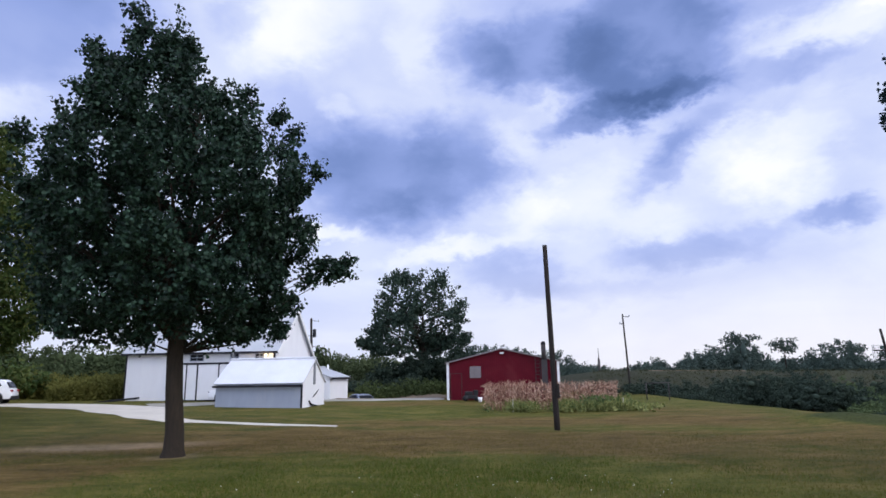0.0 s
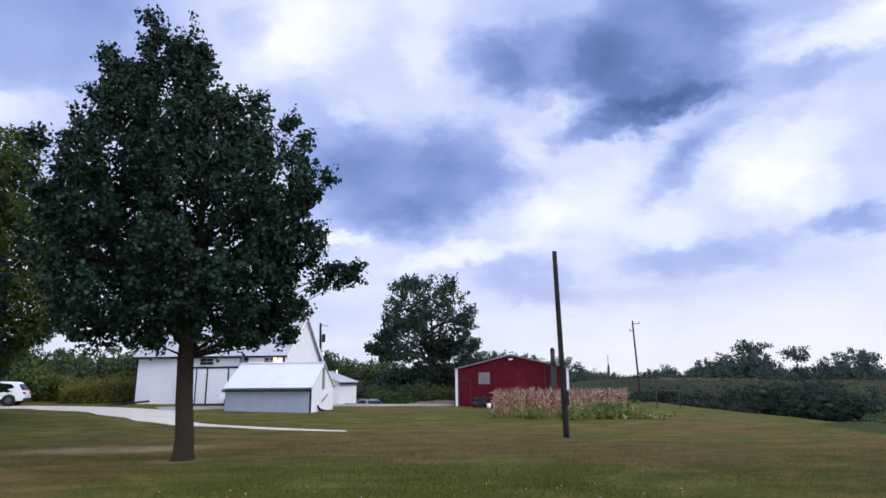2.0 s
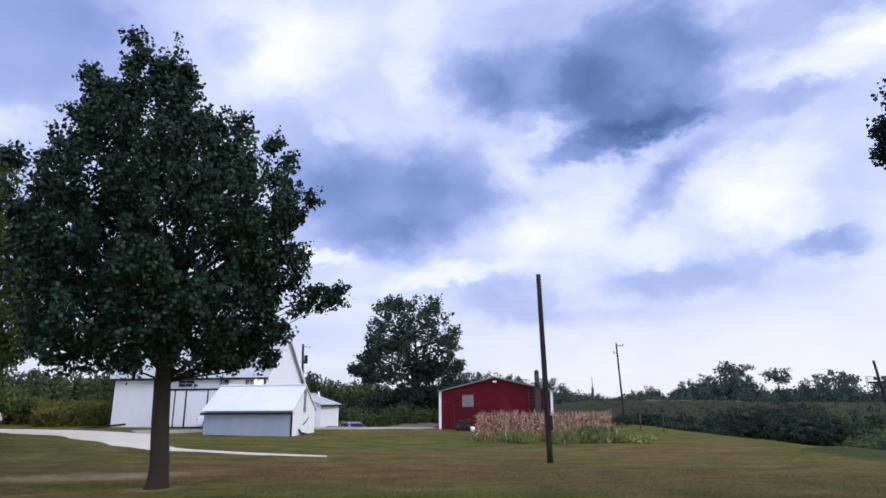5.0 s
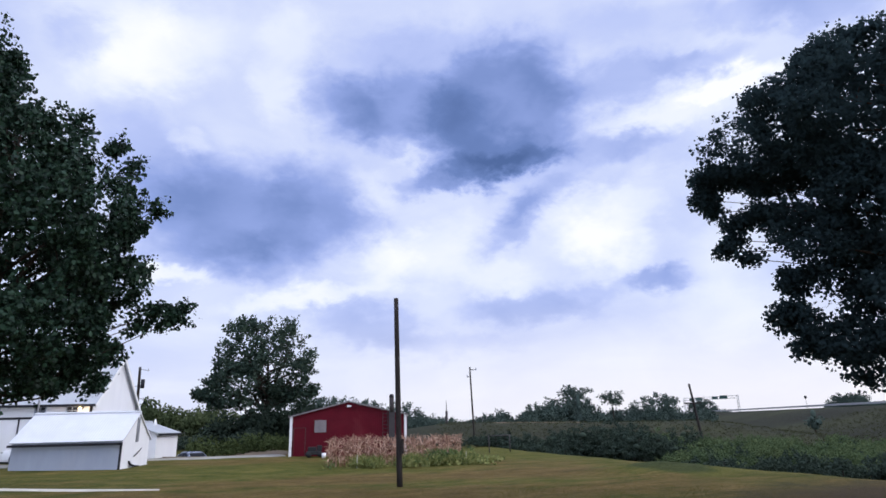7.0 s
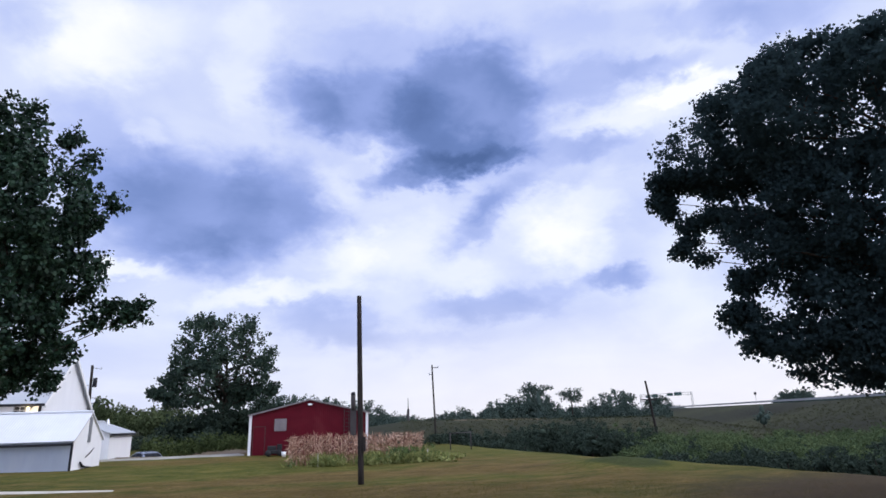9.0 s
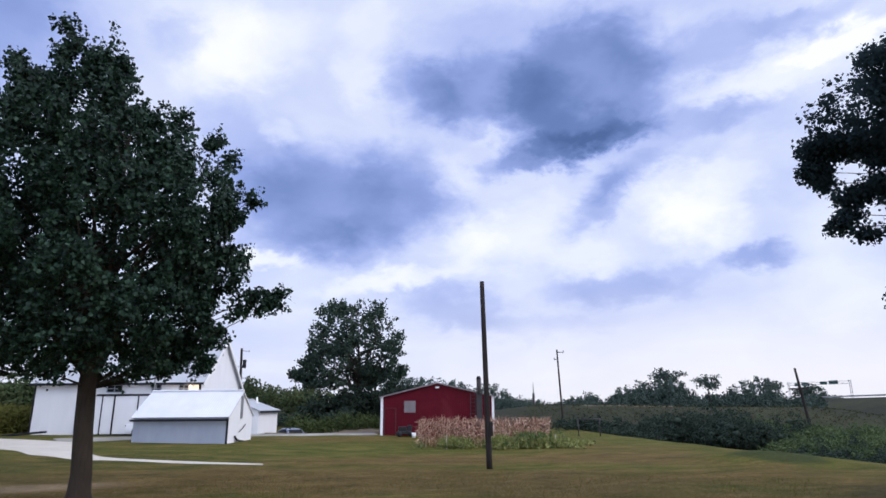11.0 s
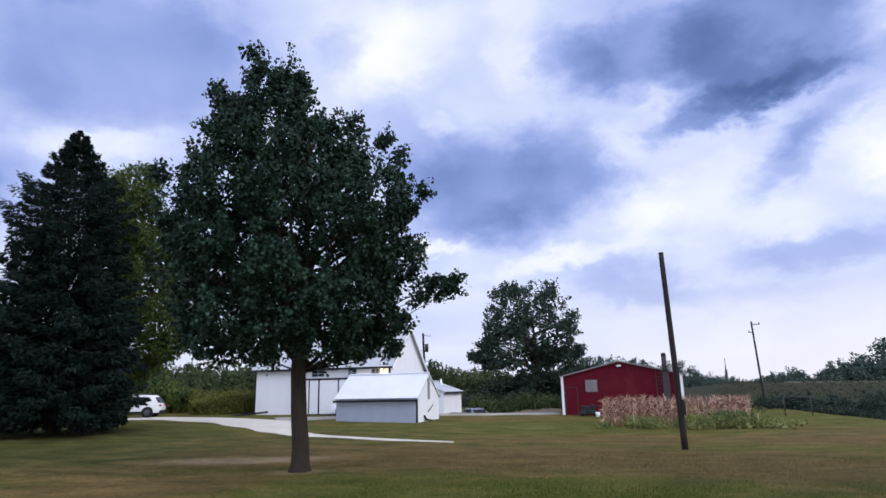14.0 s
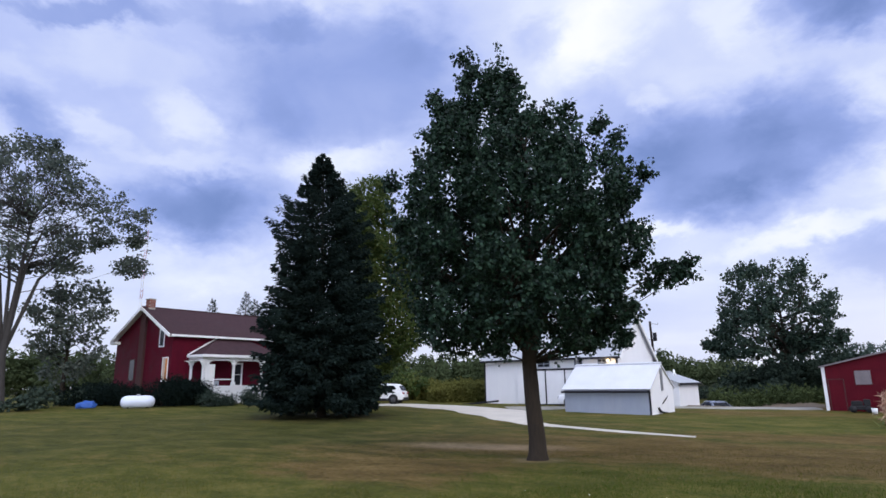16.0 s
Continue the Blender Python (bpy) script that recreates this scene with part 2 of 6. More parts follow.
BOARDED = material("boarded_window", [(0.15, 0.13, 0.135), (0.24, 0.21, 0.21)], 3, 0.8)
METAL_ROOF = material("white_metal_roof", [(0.53, 0.54, 0.57), (0.66, 0.67, 0.70)], 0.8, 0.45, 0.25, 0.0, spec=0.5, dirt=((0.5, 0.48, 0.46), 0.3), ribs=("X", 2.2, 1.0))
DARK_TRIM = material("dark_trim", [(0.014, 0.015, 0.019), (0.034, 0.034, 0.040)], 4, 0.8, spec=0.1)
RED_METAL = material("red_metal_siding", [(0.070, 0.0040, 0.0098), (0.108, 0.0066, 0.0140)], 0.9, 0.5, 0.25, spec=0.08, dirt=((0.12, 0.02, 0.025), 0.5), ribs=("X", 2.2, 0.8))
RED_SIDING = material("red_wood_siding", [(0.0562, 0.0031, 0.0112), (0.0975, 0.0056, 0.0163)], 1.1, 0.65, 0.25, spec=0.08, dirt=((0.05, 0.008, 0.012), 0.5), ribs=("Z", 2.6, 1.0))
SHINGLE = material("brown_shingle", [(0.0340, 0.0187, 0.0221), (0.0680, 0.0391, 0.0425)], 2.0, 0.9, 0.4, spec=0.08, dirt=((0.05, 0.035, 0.04), 0.5), ribs=("Z", 7.0, 0.6))
BRICK = material("chimney_brick", [(0.17, 0.055, 0.05), (0.30, 0.11, 0.09)], 5.0, 0.9, 0.3, random=0.4)
BREAST = material("dull_brown_brick", [(0.045, 0.020, 0.020), (0.080, 0.036, 0.034)], 4.0, 0.95, 0.5, ribs=("Z", 6.0, 0.8))
MORTAR = material("mortar", [(0.30, 0.28, 0.26), (0.40, 0.37, 0.34)], 8, 0.95)
WOOD_POLE = material("creosoted_pole", [(0.016, 0.013, 0.013), (0.042, 0.035, 0.031)], 3.0, 0.9, 0.5, stretch=(4, 4, 0.4), spec=0.12, dirt=((0.02, 0.017, 0.015), 0.6))
BARK = material("tree_bark", [(0.013, 0.0095, 0.0065), (0.044, 0.032, 0.022)], 5.0, 0.95, 0.9, stretch=(3, 3, 0.5), fine=25)
BARK_PALE = material("pale_bark", [(0.028, 0.026, 0.026), (0.068, 0.062, 0.058)], 4.0, 0.95, 0.8, stretch=(3, 3, 0.6), fine=25)
MAPLE_LEAF = material("maple_leaf", [(0.006, 0.014, 0.010), (0.007, 0.016, 0.011), (0.011, 0.025, 0.016), (0.018, 0.042, 0.024), (0.038, 0.074, 0.046), (0.13, 0.19, 0.14)], 0.75, 0.55, 0, spec=0.16, island=0.4, translucent=0.15)
DARK_LEAF = material("dark_maple_leaf", [(0.026, 0.044, 0.050), (0.032, 0.052, 0.056), (0.040, 0.062, 0.064)], 0.5, 0.9, 0, spec=0.0, island=0.08, translucent=0.5)
WALNUT_LEAF = material("field_tree_leaf", [(0.018, 0.034, 0.027), (0.034, 0.058, 0.041), (0.060, 0.086, 0.054)], 0.3, 0.5, 0, spec=0.15, island=0.5, translucent=0.2)
THIN_LEAF = material("locust_leaf", [(0.046, 0.068, 0.060), (0.080, 0.100, 0.084), (0.125, 0.140, 0.115)], 0.3, 0.6, 0, spec=0.15, island=0.5, translucent=0.25)
TURNING_LEAF = material("turning_leaf", [(0.026, 0.052, 0.016), (0.058, 0.090, 0.024), (0.120, 0.130, 0.034)], 0.35, 0.6, 0, spec=0.12, island=0.5, translucent=0.25)
NEEDLE = material("spruce_needle", [(0.006, 0.012, 0.011), (0.012, 0.021, 0.018), (0.021, 0.032, 0.025)], 0.9, 0.9, 0, island=0.35, spec=0.04)
SHRUB_DARK = material("dark_shrub_leaf", [(0.024, 0.036, 0.030), (0.040, 0.057, 0.043), (0.074, 0.092, 0.058)], 0.30, 0.9, 0, spec=0.02, island=0.10, translucent=0.15)
UNDERGROWTH = material("undergrowth_leaf", [(0.012, 0.019, 0.015), (0.020, 0.030, 0.022), (0.036, 0.048, 0.030)], 0.25, 0.9, 0, spec=0.02, island=0.10, translucent=0.15)
# evergreen leaf taken near black: the shade by the house is in the colour
SHADED_HEDGE = material("shaded_hedge_leaf", [(0.004, 0.009, 0.008), (0.008, 0.014, 0.012), (0.014, 0.022, 0.017)], 0.9, 0.9, 0, island=0.3, spec=0.02)
DIRT = material("yard_dirt", [(0.075, 0.055, 0.036), (0.13, 0.098, 0.066), (0.20, 0.155, 0.108)], 0.7, 0.95, 0.5, fine=18)
LUSH = material("lush_grass_blade", [(0.020, 0.042, 0.003), (0.046, 0.080, 0.007), (0.090, 0.118, 0.018)], 0.6, 0.75, 0, spec=0.1, island=0.45, translucent=0.2)
SHRUB = material("shrub_leaf", [(0.026, 0.042, 0.026), (0.074, 0.106, 0.048), (0.185, 0.205, 0.088)], 0.33, 0.9, 0, spec=0.02, island=0.08, translucent=0.2)
BACK_LEAF = material("back_woods_leaf", [(0.034, 0.050, 0.026), (0.060, 0.080, 0.038), (0.100, 0.114, 0.052)], 0.12, 0.9, 0, spec=0.02, island=0.12, translucent=0.2)
# paler and bluer than near leaves: distance haze is mixed into this colour
HAZED_FAR_LEAF = material("hazed_woods_leaf", [(0.042, 0.064, 0.058), (0.058, 0.082, 0.069), (0.080, 0.104, 0.078)], 0.12, 0.9, 0, spec=0.04, island=0.15, translucent=0.15)
FIELD_GRASS = material("rough_field_grass", [(0.032, 0.036, 0.020), (0.046, 0.050, 0.026), (0.066, 0.068, 0.032)], 0.08, 0.9, 0, spec=0.03, island=0.12, translucent=0.15)
MIXED_WEED = material("garden_grass", [(0.060, 0.080, 0.024), (0.16, 0.18, 0.052), (0.32, 0.31, 0.11)], 0.5, 0.8, 0, island=0.5, translucent=0.2)
FLUE = material("dull_flue_metal", [(0.036, 0.031, 0.032), (0.070, 0.062, 0.062)], 3, 0.7, 0.1, spec=0.15)
WEED = material("tall_weed", [(0.060, 0.066, 0.018), (0.112, 0.114, 0.032), (0.185, 0.166, 0.048)], 0.25, 0.9, 0, spec=0.03, island=0.3, translucent=0.25)
CORN_DRY = material("dry_corn_leaf", [(0.10, 0.045, 0.030), (0.33, 0.175, 0.12), (0.64, 0.46, 0.34)], 0.8, 0.8, 0, island=0.75, translucent=0.2)
YARD_WEED = material("yard_weed_leaf", [(0.026, 0.038, 0.018), (0.056, 0.076, 0.030), (0.105, 0.120, 0.044)], 0.30, 0.9, 0, spec=0.03, island=0.25, translucent=0.2)
CORN_GREEN = material("garden_weed_leaf", [(0.034, 0.060, 0.022), (0.085, 0.13, 0.040), (0.18, 0.21, 0.065)], 0.6, 0.7, 0, island=0.55, translucent=0.25)
GRAVEL = material("gravel", [(0.15, 0.14, 0.12), (0.25, 0.235, 0.205), (0.34, 0.32, 0.28)], 0.9, 0.95, 0.5, fine=22)
CONCRETE = material("pale_concrete", [(0.40, 0.365, 0.31), (0.56, 0.515, 0.44)], 0.9, 0.9, 0.3)
CAR_WHITE = material("white_car_paint", [(0.80, 0.81, 0.83), (0.84, 0.85, 0.86)], 1, 0.25, 0, spec=0.6)
CAR_SILVER = material("silver_car_paint", [(0.17, 0.19, 0.24), (0.22, 0.24, 0.29)], 1, 0.3, 0, 0.5, spec=0.6)
CAR_GLASS = material("car_glass", [(0.008, 0.009, 0.011), (0.013, 0.014, 0.017)], 1, 0.25, 0, spec=0.06)
TANK_PAINT = material("tank_paint", [(0.60, 0.65, 0.76), (0.68, 0.72, 0.82)], 1.5, 0.5, 0.05, spec=0.25, dirt=((0.5, 0.52, 0.56), 0.3))
TYRE = material("tyre_rubber", [(0.012, 0.012, 0.013), (0.025, 0.025, 0.026)], 8, 0.85, 0.1)
ALLOY = material("alloy_rim", [(0.07, 0.07, 0.075), (0.12, 0.12, 0.13)], 4, 0.35, 0, 0.8)
LAMP_RED = material("tail_lamp_red", [(0.25, 0.01, 0.012), (0.4, 0.015, 0.02)], 4, 0.25, 0, spec=0.6)
STEEL = material("galvanised_steel", [(0.22, 0.23, 0.25), (0.38, 0.39, 0.41)], 5, 0.45, 0.05, 0.6)
SIGN_GREEN = material("sign_green", [(0.012, 0.060, 0.050), (0.020, 0.085, 0.070)], 3, 0.5, 0)
TARP_BLUE = material("blue_tarp", [(0.02, 0.07, 0.28), (0.04, 0.12, 0.40)], 5, 0.6, 0.4)
PANE = material("window_pane", [(0.016, 0.018, 0.022), (0.035, 0.037, 0.044)], 1.5, 0.15, 0, spec=0.15)
CURTAIN_PANE = material("curtained_pane", [(0.42, 0.33, 0.24), (0.62, 0.52, 0.40)], 2.0, 0.4, 0, spec=0.5)
TARMAC = material("tarmac", [(0.05, 0.05, 0.052), (0.075, 0.075, 0.078)], 3, 0.95, 0.3)
PETAL = material("white_clover", [(0.7, 0.7, 0.66), (0.8, 0.8, 0.76)], 4, 0.8, 0)
GRASS = material("grass_blade", [(0.034, 0.044, 0.003), (0.072, 0.076, 0.007), (0.128, 0.106, 0.020)], 0.35, 0.75, 0, spec=0.1, island=0.45, translucent=0.2)
STRAW = material("dead_grass", [(0.13, 0.095, 0.040), (0.24, 0.18, 0.085)], 0.5, 0.9, 0.2, island=0.4)


# ---- building helpers ----
def part(name, bm, mat, parent=None, label="", smooth=False):
    """Links a bmesh as one mesh object, under a thing or a part."""
    me = bpy.data.meshes.new(name)
    bm.to_mesh(me)
    bm.free()
    return finish(name, me, mat, parent, label, smooth)


def finish(name, me, mat, parent=None, label="", smooth=False):
    for m in mat if isinstance(mat, (list, tuple)) else [mat]:
        me.materials.append(m)
    if smooth:
        me.polygons.foreach_set("use_smooth", [True] * len(me.polygons))
    ob = new(name, me)
    ob.parent = parent
    if label:
        tagged(ob, label=label)
    return ob


def thing(name, label, category, m=None, group="", kind=""):
    ob = new(name)
    ob.empty_display_size = 0.2
    if m is not None:
        ob.matrix_world = m
    return tagged(ob, label, category, group, kind)


def raw(name, verts, faces, mat, parent=None, label="", smooth=False):
    me = bpy.data.meshes.new(name)
    me.from_pydata([tuple(v) for v in verts], [], [tuple(f) for f in faces])
    return finish(name, me, mat, parent, label, smooth)


def box(bm, x0, x1, y0, y1, z0, z1, m=None, bevel=0.0):
    vs = [bm.verts.new((x, y, z)) for x in (x0, x1) for y in (y0, y1) for z in (z0, z1)]
    fs = [bm.faces.new([vs[i] for i in f]) for f in ((0, 1, 3, 2), (4, 6, 7, 5), (0, 4, 5, 1), (2, 3, 7, 6), (0, 2, 6, 4), (1, 5, 7, 3))]
    if bevel:
        es = list({e for f in fs for e in f.edges})
        r = bmesh.ops.bevel(bm, geom=es, offset=bevel, segments=2, affect="EDGES", profile=0.5)
        vs = list({v for f in r["faces"] for v in f.verts} | {v for v in vs if v.is_valid})
    if m is not None:
        for v in vs:
            v.co = m @ v.co
    return vs


def boxed(name, dims, mat, parent, label="", bevel=0.0, m=None):
    bm = bmesh.new()
    box(bm, *dims, m=m, bevel=bevel)
    return part(name, bm, mat, parent, label)


def slab(bm, quad, thick):
    """A sheet with thickness below its four (or more) corners."""
    top = [Vector(p) for p in quad]
    n = (top[1] - top[0]).cross(top[2] - top[0]).normalized()
    if n.z < 0:
        n = -n
    a = [bm.verts.new(p) for p in top]
    b = [bm.verts.new(p - n * thick) for p in top]
    bm.faces.new(a)
    bm.faces.new(b[::-1])
    for i in range(len(a)):
        j = (i + 1) % len(a)
        bm.faces.new((a[j], a[i], b[i], b[j]))


def prism(bm, outline, y0, y1):
    """Extrudes an outline in x and z from y0 to y1."""
    a = [bm.verts.new((x, y0, z)) for x, z in outline]
    b = [bm.verts.new((x, y1, z)) for x, z in outline]
    bm.faces.new(a)
    bm.faces.new(b[::-1])
    for i in range(len(a)):
        j = (i + 1) % len(a)
        bm.faces.new((a[j], a[i], b[i], b[j]))
    bmesh.ops.recalc_face_normals(bm, faces=bm.faces)


def tube(bm, pts, radii, sides=8, cap=True):
    """A tapering tube along points."""
    rings = []
    pts = [Vector(p) for p in pts]
    for i, (p, r) in enumerate(zip(pts, radii)):
        d = (pts[min(i + 1, len(pts) - 1)] - pts[max(i - 1, 0)]).normalized()
        side = d.cross(Vector((0.31, 0.95, 0.07))).normalized()
        other = d.cross(side)
        r = float(r)
        rings.append([bm.verts.new(p + r * (math.cos(a) * side + math.sin(a) * other)) for a in (2 * math.pi * k / sides for k in range(sides))])
    for a, b in zip(rings, rings[1:]):
        for k in range(sides):
            j = (k + 1) % sides
            bm.faces.new((a[k], a[j], b[j], b[k]))
    if cap:
        bm.faces.new(rings[0][::-1])
        bm.faces.new(rings[-1])
    bmesh.ops.recalc_face_normals(bm, faces=bm.faces)


def cylinder(name, p0, p1, r0, r1, mat, parent, label="", sides=12):
    bm = bmesh.new()
    tube(bm, [p0, p1], [r0, r1], sides)
    return part(name, bm, mat, parent, label, smooth=sides > 8)


# ---- the lie of the land ----
def step(v, lo, hi):
    k = np.clip((v - lo) / (hi - lo), 0, 1)
    return k * k * (3 - 2 * k)


ROAD_A, ROAD_D = np.array([125.0, 94.0]), np.array([0.3627, 0.9319])


def beyond_road(x, y):
    """Metres past the near edge of the raised road."""
    return (x - ROAD_A[0]) * ROAD_D[1] - (y - ROAD_A[1]) * ROAD_D[0]


def land(x, y):
    x, y = np.asarray(x, float), np.asarray(y, float)
    k = np.minimum(-0.75 * x + 0.66 * y - 20, 55)
    h = 0.0215 * 4 * np.log1p(np.exp(k / 4))
    edge = 19.2 + 0.8 * np.sin(y * 0.11) - 0.012 * np.maximum(y - 35, 0) ** 1.5 * 0.6
    h = h - 1.3 * step(x, edge, edge + 9)
    h = h + 0.40 * np.exp(-(((x - 16.8) / 2.5) ** 2) - ((y - 25.4) / 2.4) ** 2)
    far, bear = np.hypot(x, y), np.degrees(np.arctan2(x, y))
    h = h + 3.0 * np.exp(-(((far - 112) / 16) ** 2)) * step(bear, 4, 16) * (1 - step(bear, 36, 48))
    h = h - 1.15 * np.exp(-(((x + 6.5) / 4.2) ** 2) - ((y - 55.6) / 2.8) ** 2)
    h = h + 5.1 * step(beyond_road(x, y), -34, -3)
    return h


def ground_z(x, y):
    return float(land(x, y))


def stretch_axis(lo, hi, fine_lo, fine_hi, fine, grow):
    out, s = list(np.arange(fine_lo, fine_hi + 1e-6, fine)), fine
    v = fine_hi
    while v < hi:
        s *= grow
        v += s
        out.append(v)
    v, s = fine_lo, fine
    while v > lo:
        s *= grow
        v -= s
        out.insert(0, v)
    return np.array(out)


gx, gy = stretch_axis(-2500, 2500, -60, 60, 0.9, 1.09), stretch_axis(-2500, 2500, -12, 75, 0.9, 1.09)
GX, GY = np.meshgrid(gx, gy)
GZ = land(GX, GY)
GZ = GZ + 0.03 * np.sin(GX * 0.9 + 1.3 * np.sin(GY * 0.5)) * np.sin(GY * 0.8) * (np.hypot(GX, GY) > 4)
nx, ny = len(gx), len(gy)
idx = np.arange(nx * ny).reshape(ny, nx)
quads = np.stack([idx[:-1, :-1], idx[:-1, 1:], idx[1:, 1:], idx[1:, :-1]], -1).reshape(-1, 4)

LAWN = bpy.data.materials.new("patchy_lawn")
LAWN.use_nodes = True
L = Nodes(LAWN.node_tree)
place = L.add("ShaderNodeTexCoord").outputs["Object"]
sxyz = L.add("ShaderNodeSeparateXYZ")
L.put(place, sxyz.inputs[0])
streaked = L.mapping(place, scale=(0.55, 1.0, 1.0))
patch, mott = L.noise(streaked, 0.16, 4.0, 0.6, 0.5), L.noise(streaked, 0.9, 5.0, 0.65, 0.4)
speck, blade = L.noise(place, 7.0, 4.0, 0.7), L.noise(place, 42.0, 3.0, 0.7)
green = L.ramp(L.math("ADD", L.math("MULTIPLY", mott, 0.55), L.math("MULTIPLY", speck, 0.45)), [(0.34, (0.029, 0.037, 0.005)), (0.5, (0.070, 0.072, 0.012)), (0.66, (0.138, 0.118, 0.030))])
brown = L.ramp(L.math("ADD", L.math("MULTIPLY", mott, 0.5), L.math("MULTIPLY", speck, 0.5)), [(0.34, (0.046, 0.030, 0.009)), (0.52, (0.106, 0.072, 0.022)), (0.68, (0.190, 0.132, 0.048))])
dry = None


def parched(x, y, rx, ry, turn, weight):
    """A dried-out stretch of the lawn."""
    global dry
    wob = L.vmath("ADD", place, L.vmath("MULTIPLY", L.vmath("SUBTRACT", L.noise(place, 0.35, 4.0, 0.6, color=True), (0.5, 0.5, 0.5)), (5.0, 5.0, 0.0)))
    flat_place = L.vmath("MULTIPLY", wob, (1.0, 1.0, 0.0))
    m = L.mapping(flat_place, (x, y, 0), (0, 0, radians(turn)), (rx, ry, 1), "TEXTURE")
    w = L.smooth(L.vmath("LENGTH", m), 0.2, 1.3, weight, 0.0)
    dry = w if dry is None else L.math("ADD", dry, w)


parched(-2, 21.5, 13, 4.0, -4, 0.9)
parched(8, 17.5, 9, 5, 10, 0.35)
parched(15, 11, 8, 6, 0, 0.25)
parched(-12, 19.5, 5.5, 2.4, 25, 0.75)
parched(-16, 14.5, 8, 4, 10, 0.1)
parched(5, 28, 12, 3, 0, 0.65)
parched(-1.5, 43, 8, 3, 5, 0.4)
parched(-2.5, 53, 9, 5, 0, 1.0)
parched(-1.5, 14.0, 8, 3.0, 0, -1.5)
parched(-9.8, 14.2, 5.0, 3.0, 0, 1.0)
parched(-14, 34, 7, 3, 10, -0.1)
parched(-16, 27, 9, 5, 10, 0.4)
parched(13, 30, 6, 11, 0, 0.35)
parched(17.2, 25.6, 2.6, 3.4, 0, -2.4)
parched(-30, 33, 9, 5, 0, -0.5)
parched(-34, 20, 18, 10, 30, -1.4)
parched(-14, 9.5, 8, 3, 10, -1.0)
dryness = L.math("ADD", dry, L.math("MULTIPLY", L.math("SUBTRACT", patch, 0.5), 1.3))
dryness = L.smooth(L.math("ADD", dryness, L.math("MULTIPLY", L.math("SUBTRACT", mott, 0.5), 1.5)), -0.15, 0.65)
turf = L.mix(dryness, green, brown)
bare_spot = L.vmath("LENGTH", L.mapping(L.vmath("MULTIPLY", place, (1, 1, 0)), (-10.7, 20.5, 0), (0, 0, radians(12)), (3.1, 1.1, 1), "TEXTURE"))
bare_ring = L.vmath("LENGTH", L.mapping(L.vmath("MULTIPLY", place, (1, 1, 0)), (-7.6, 17.9, 0), (0, 0, 0), (0.95, 0.75, 1), "TEXTURE"))
bare = L.math("MAXIMUM", L.smooth(L.math("ADD", bare_spot, L.math("MULTIPLY", mott, 0.6)), 0.7, 1.7, 0.85, 0.0), L.smooth(L.math("ADD", bare_ring, L.math("MULTIPLY", speck, 0.7)), 0.8, 1.6, 0.4, 0.0))
turf = L.mix(bare, turf, L.ramp(speck, [(0.3, (0.19, 0.13, 0.075)), (0.7, (0.42, 0.30, 0.18))]))
# brown ground under the shade tree, with the tree's shade painted into its colour
shaded_ground = L.vmath("LENGTH", L.mapping(L.vmath("MULTIPLY", place, (1, 1, 0)), (20.0, 8.0, 0), (0, 0, radians(-20)), (11.0, 10.5, 1), "TEXTURE"))
shaded_ground = L.smooth(L.math("ADD", shaded_ground, L.math("MULTIPLY", L.math("SUBTRACT", mott, 0.5), 0.5)), 0.75, 1.15, 0.85, 0.0)
turf = L.mix(shaded_ground, turf, L.ramp(speck, [(0.3, (0.034, 0.023, 0.014)), (0.7, (0.080, 0.054, 0.034))]))
hump = L.vmath("LENGTH", L.mapping(L.vmath("MULTIPLY", place, (1, 1, 0)), (17.0, 25.4, 0), (0, 0, radians(-20)), (1.9, 3.0, 1), "TEXTURE"))
hump = L.smooth(L.math("ADD", hump, L.math("MULTIPLY", L.math("SUBTRACT", mott, 0.5), 0.6)), 0.7, 1.1, 0.85, 0.0)
turf = L.mix(hump, turf, L.ramp(speck, [(0.3, (0.018, 0.028, 0.008)), (0.7, (0.045, 0.056, 0.017))]))
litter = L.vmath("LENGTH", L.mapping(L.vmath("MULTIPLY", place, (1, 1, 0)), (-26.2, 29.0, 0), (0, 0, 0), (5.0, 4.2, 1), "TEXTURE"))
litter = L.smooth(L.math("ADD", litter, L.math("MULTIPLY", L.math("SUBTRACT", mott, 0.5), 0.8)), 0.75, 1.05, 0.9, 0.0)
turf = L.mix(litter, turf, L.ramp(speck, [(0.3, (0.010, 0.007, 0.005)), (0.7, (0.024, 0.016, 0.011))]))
# a wide patch on the left where the turf colour is darker
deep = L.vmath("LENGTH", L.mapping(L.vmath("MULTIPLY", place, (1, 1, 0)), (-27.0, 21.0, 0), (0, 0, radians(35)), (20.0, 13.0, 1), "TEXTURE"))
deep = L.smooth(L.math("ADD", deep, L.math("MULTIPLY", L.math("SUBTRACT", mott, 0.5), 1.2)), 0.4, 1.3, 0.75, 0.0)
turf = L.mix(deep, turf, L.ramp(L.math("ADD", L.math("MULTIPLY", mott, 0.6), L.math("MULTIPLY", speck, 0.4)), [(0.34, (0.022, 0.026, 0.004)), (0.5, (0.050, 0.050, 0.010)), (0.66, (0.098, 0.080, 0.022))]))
# rough ground past the mown edge
rough_fac = L.math("MAXIMUM", L.smooth(sxyz.outputs[0], 22, 26), L.smooth(sxyz.outputs[1], 58, 64))
field = L.noise(L.mapping(place, scale=(1.0, 0.6, 1.0)), 0.035, 4.0, 0.6, 0.6)
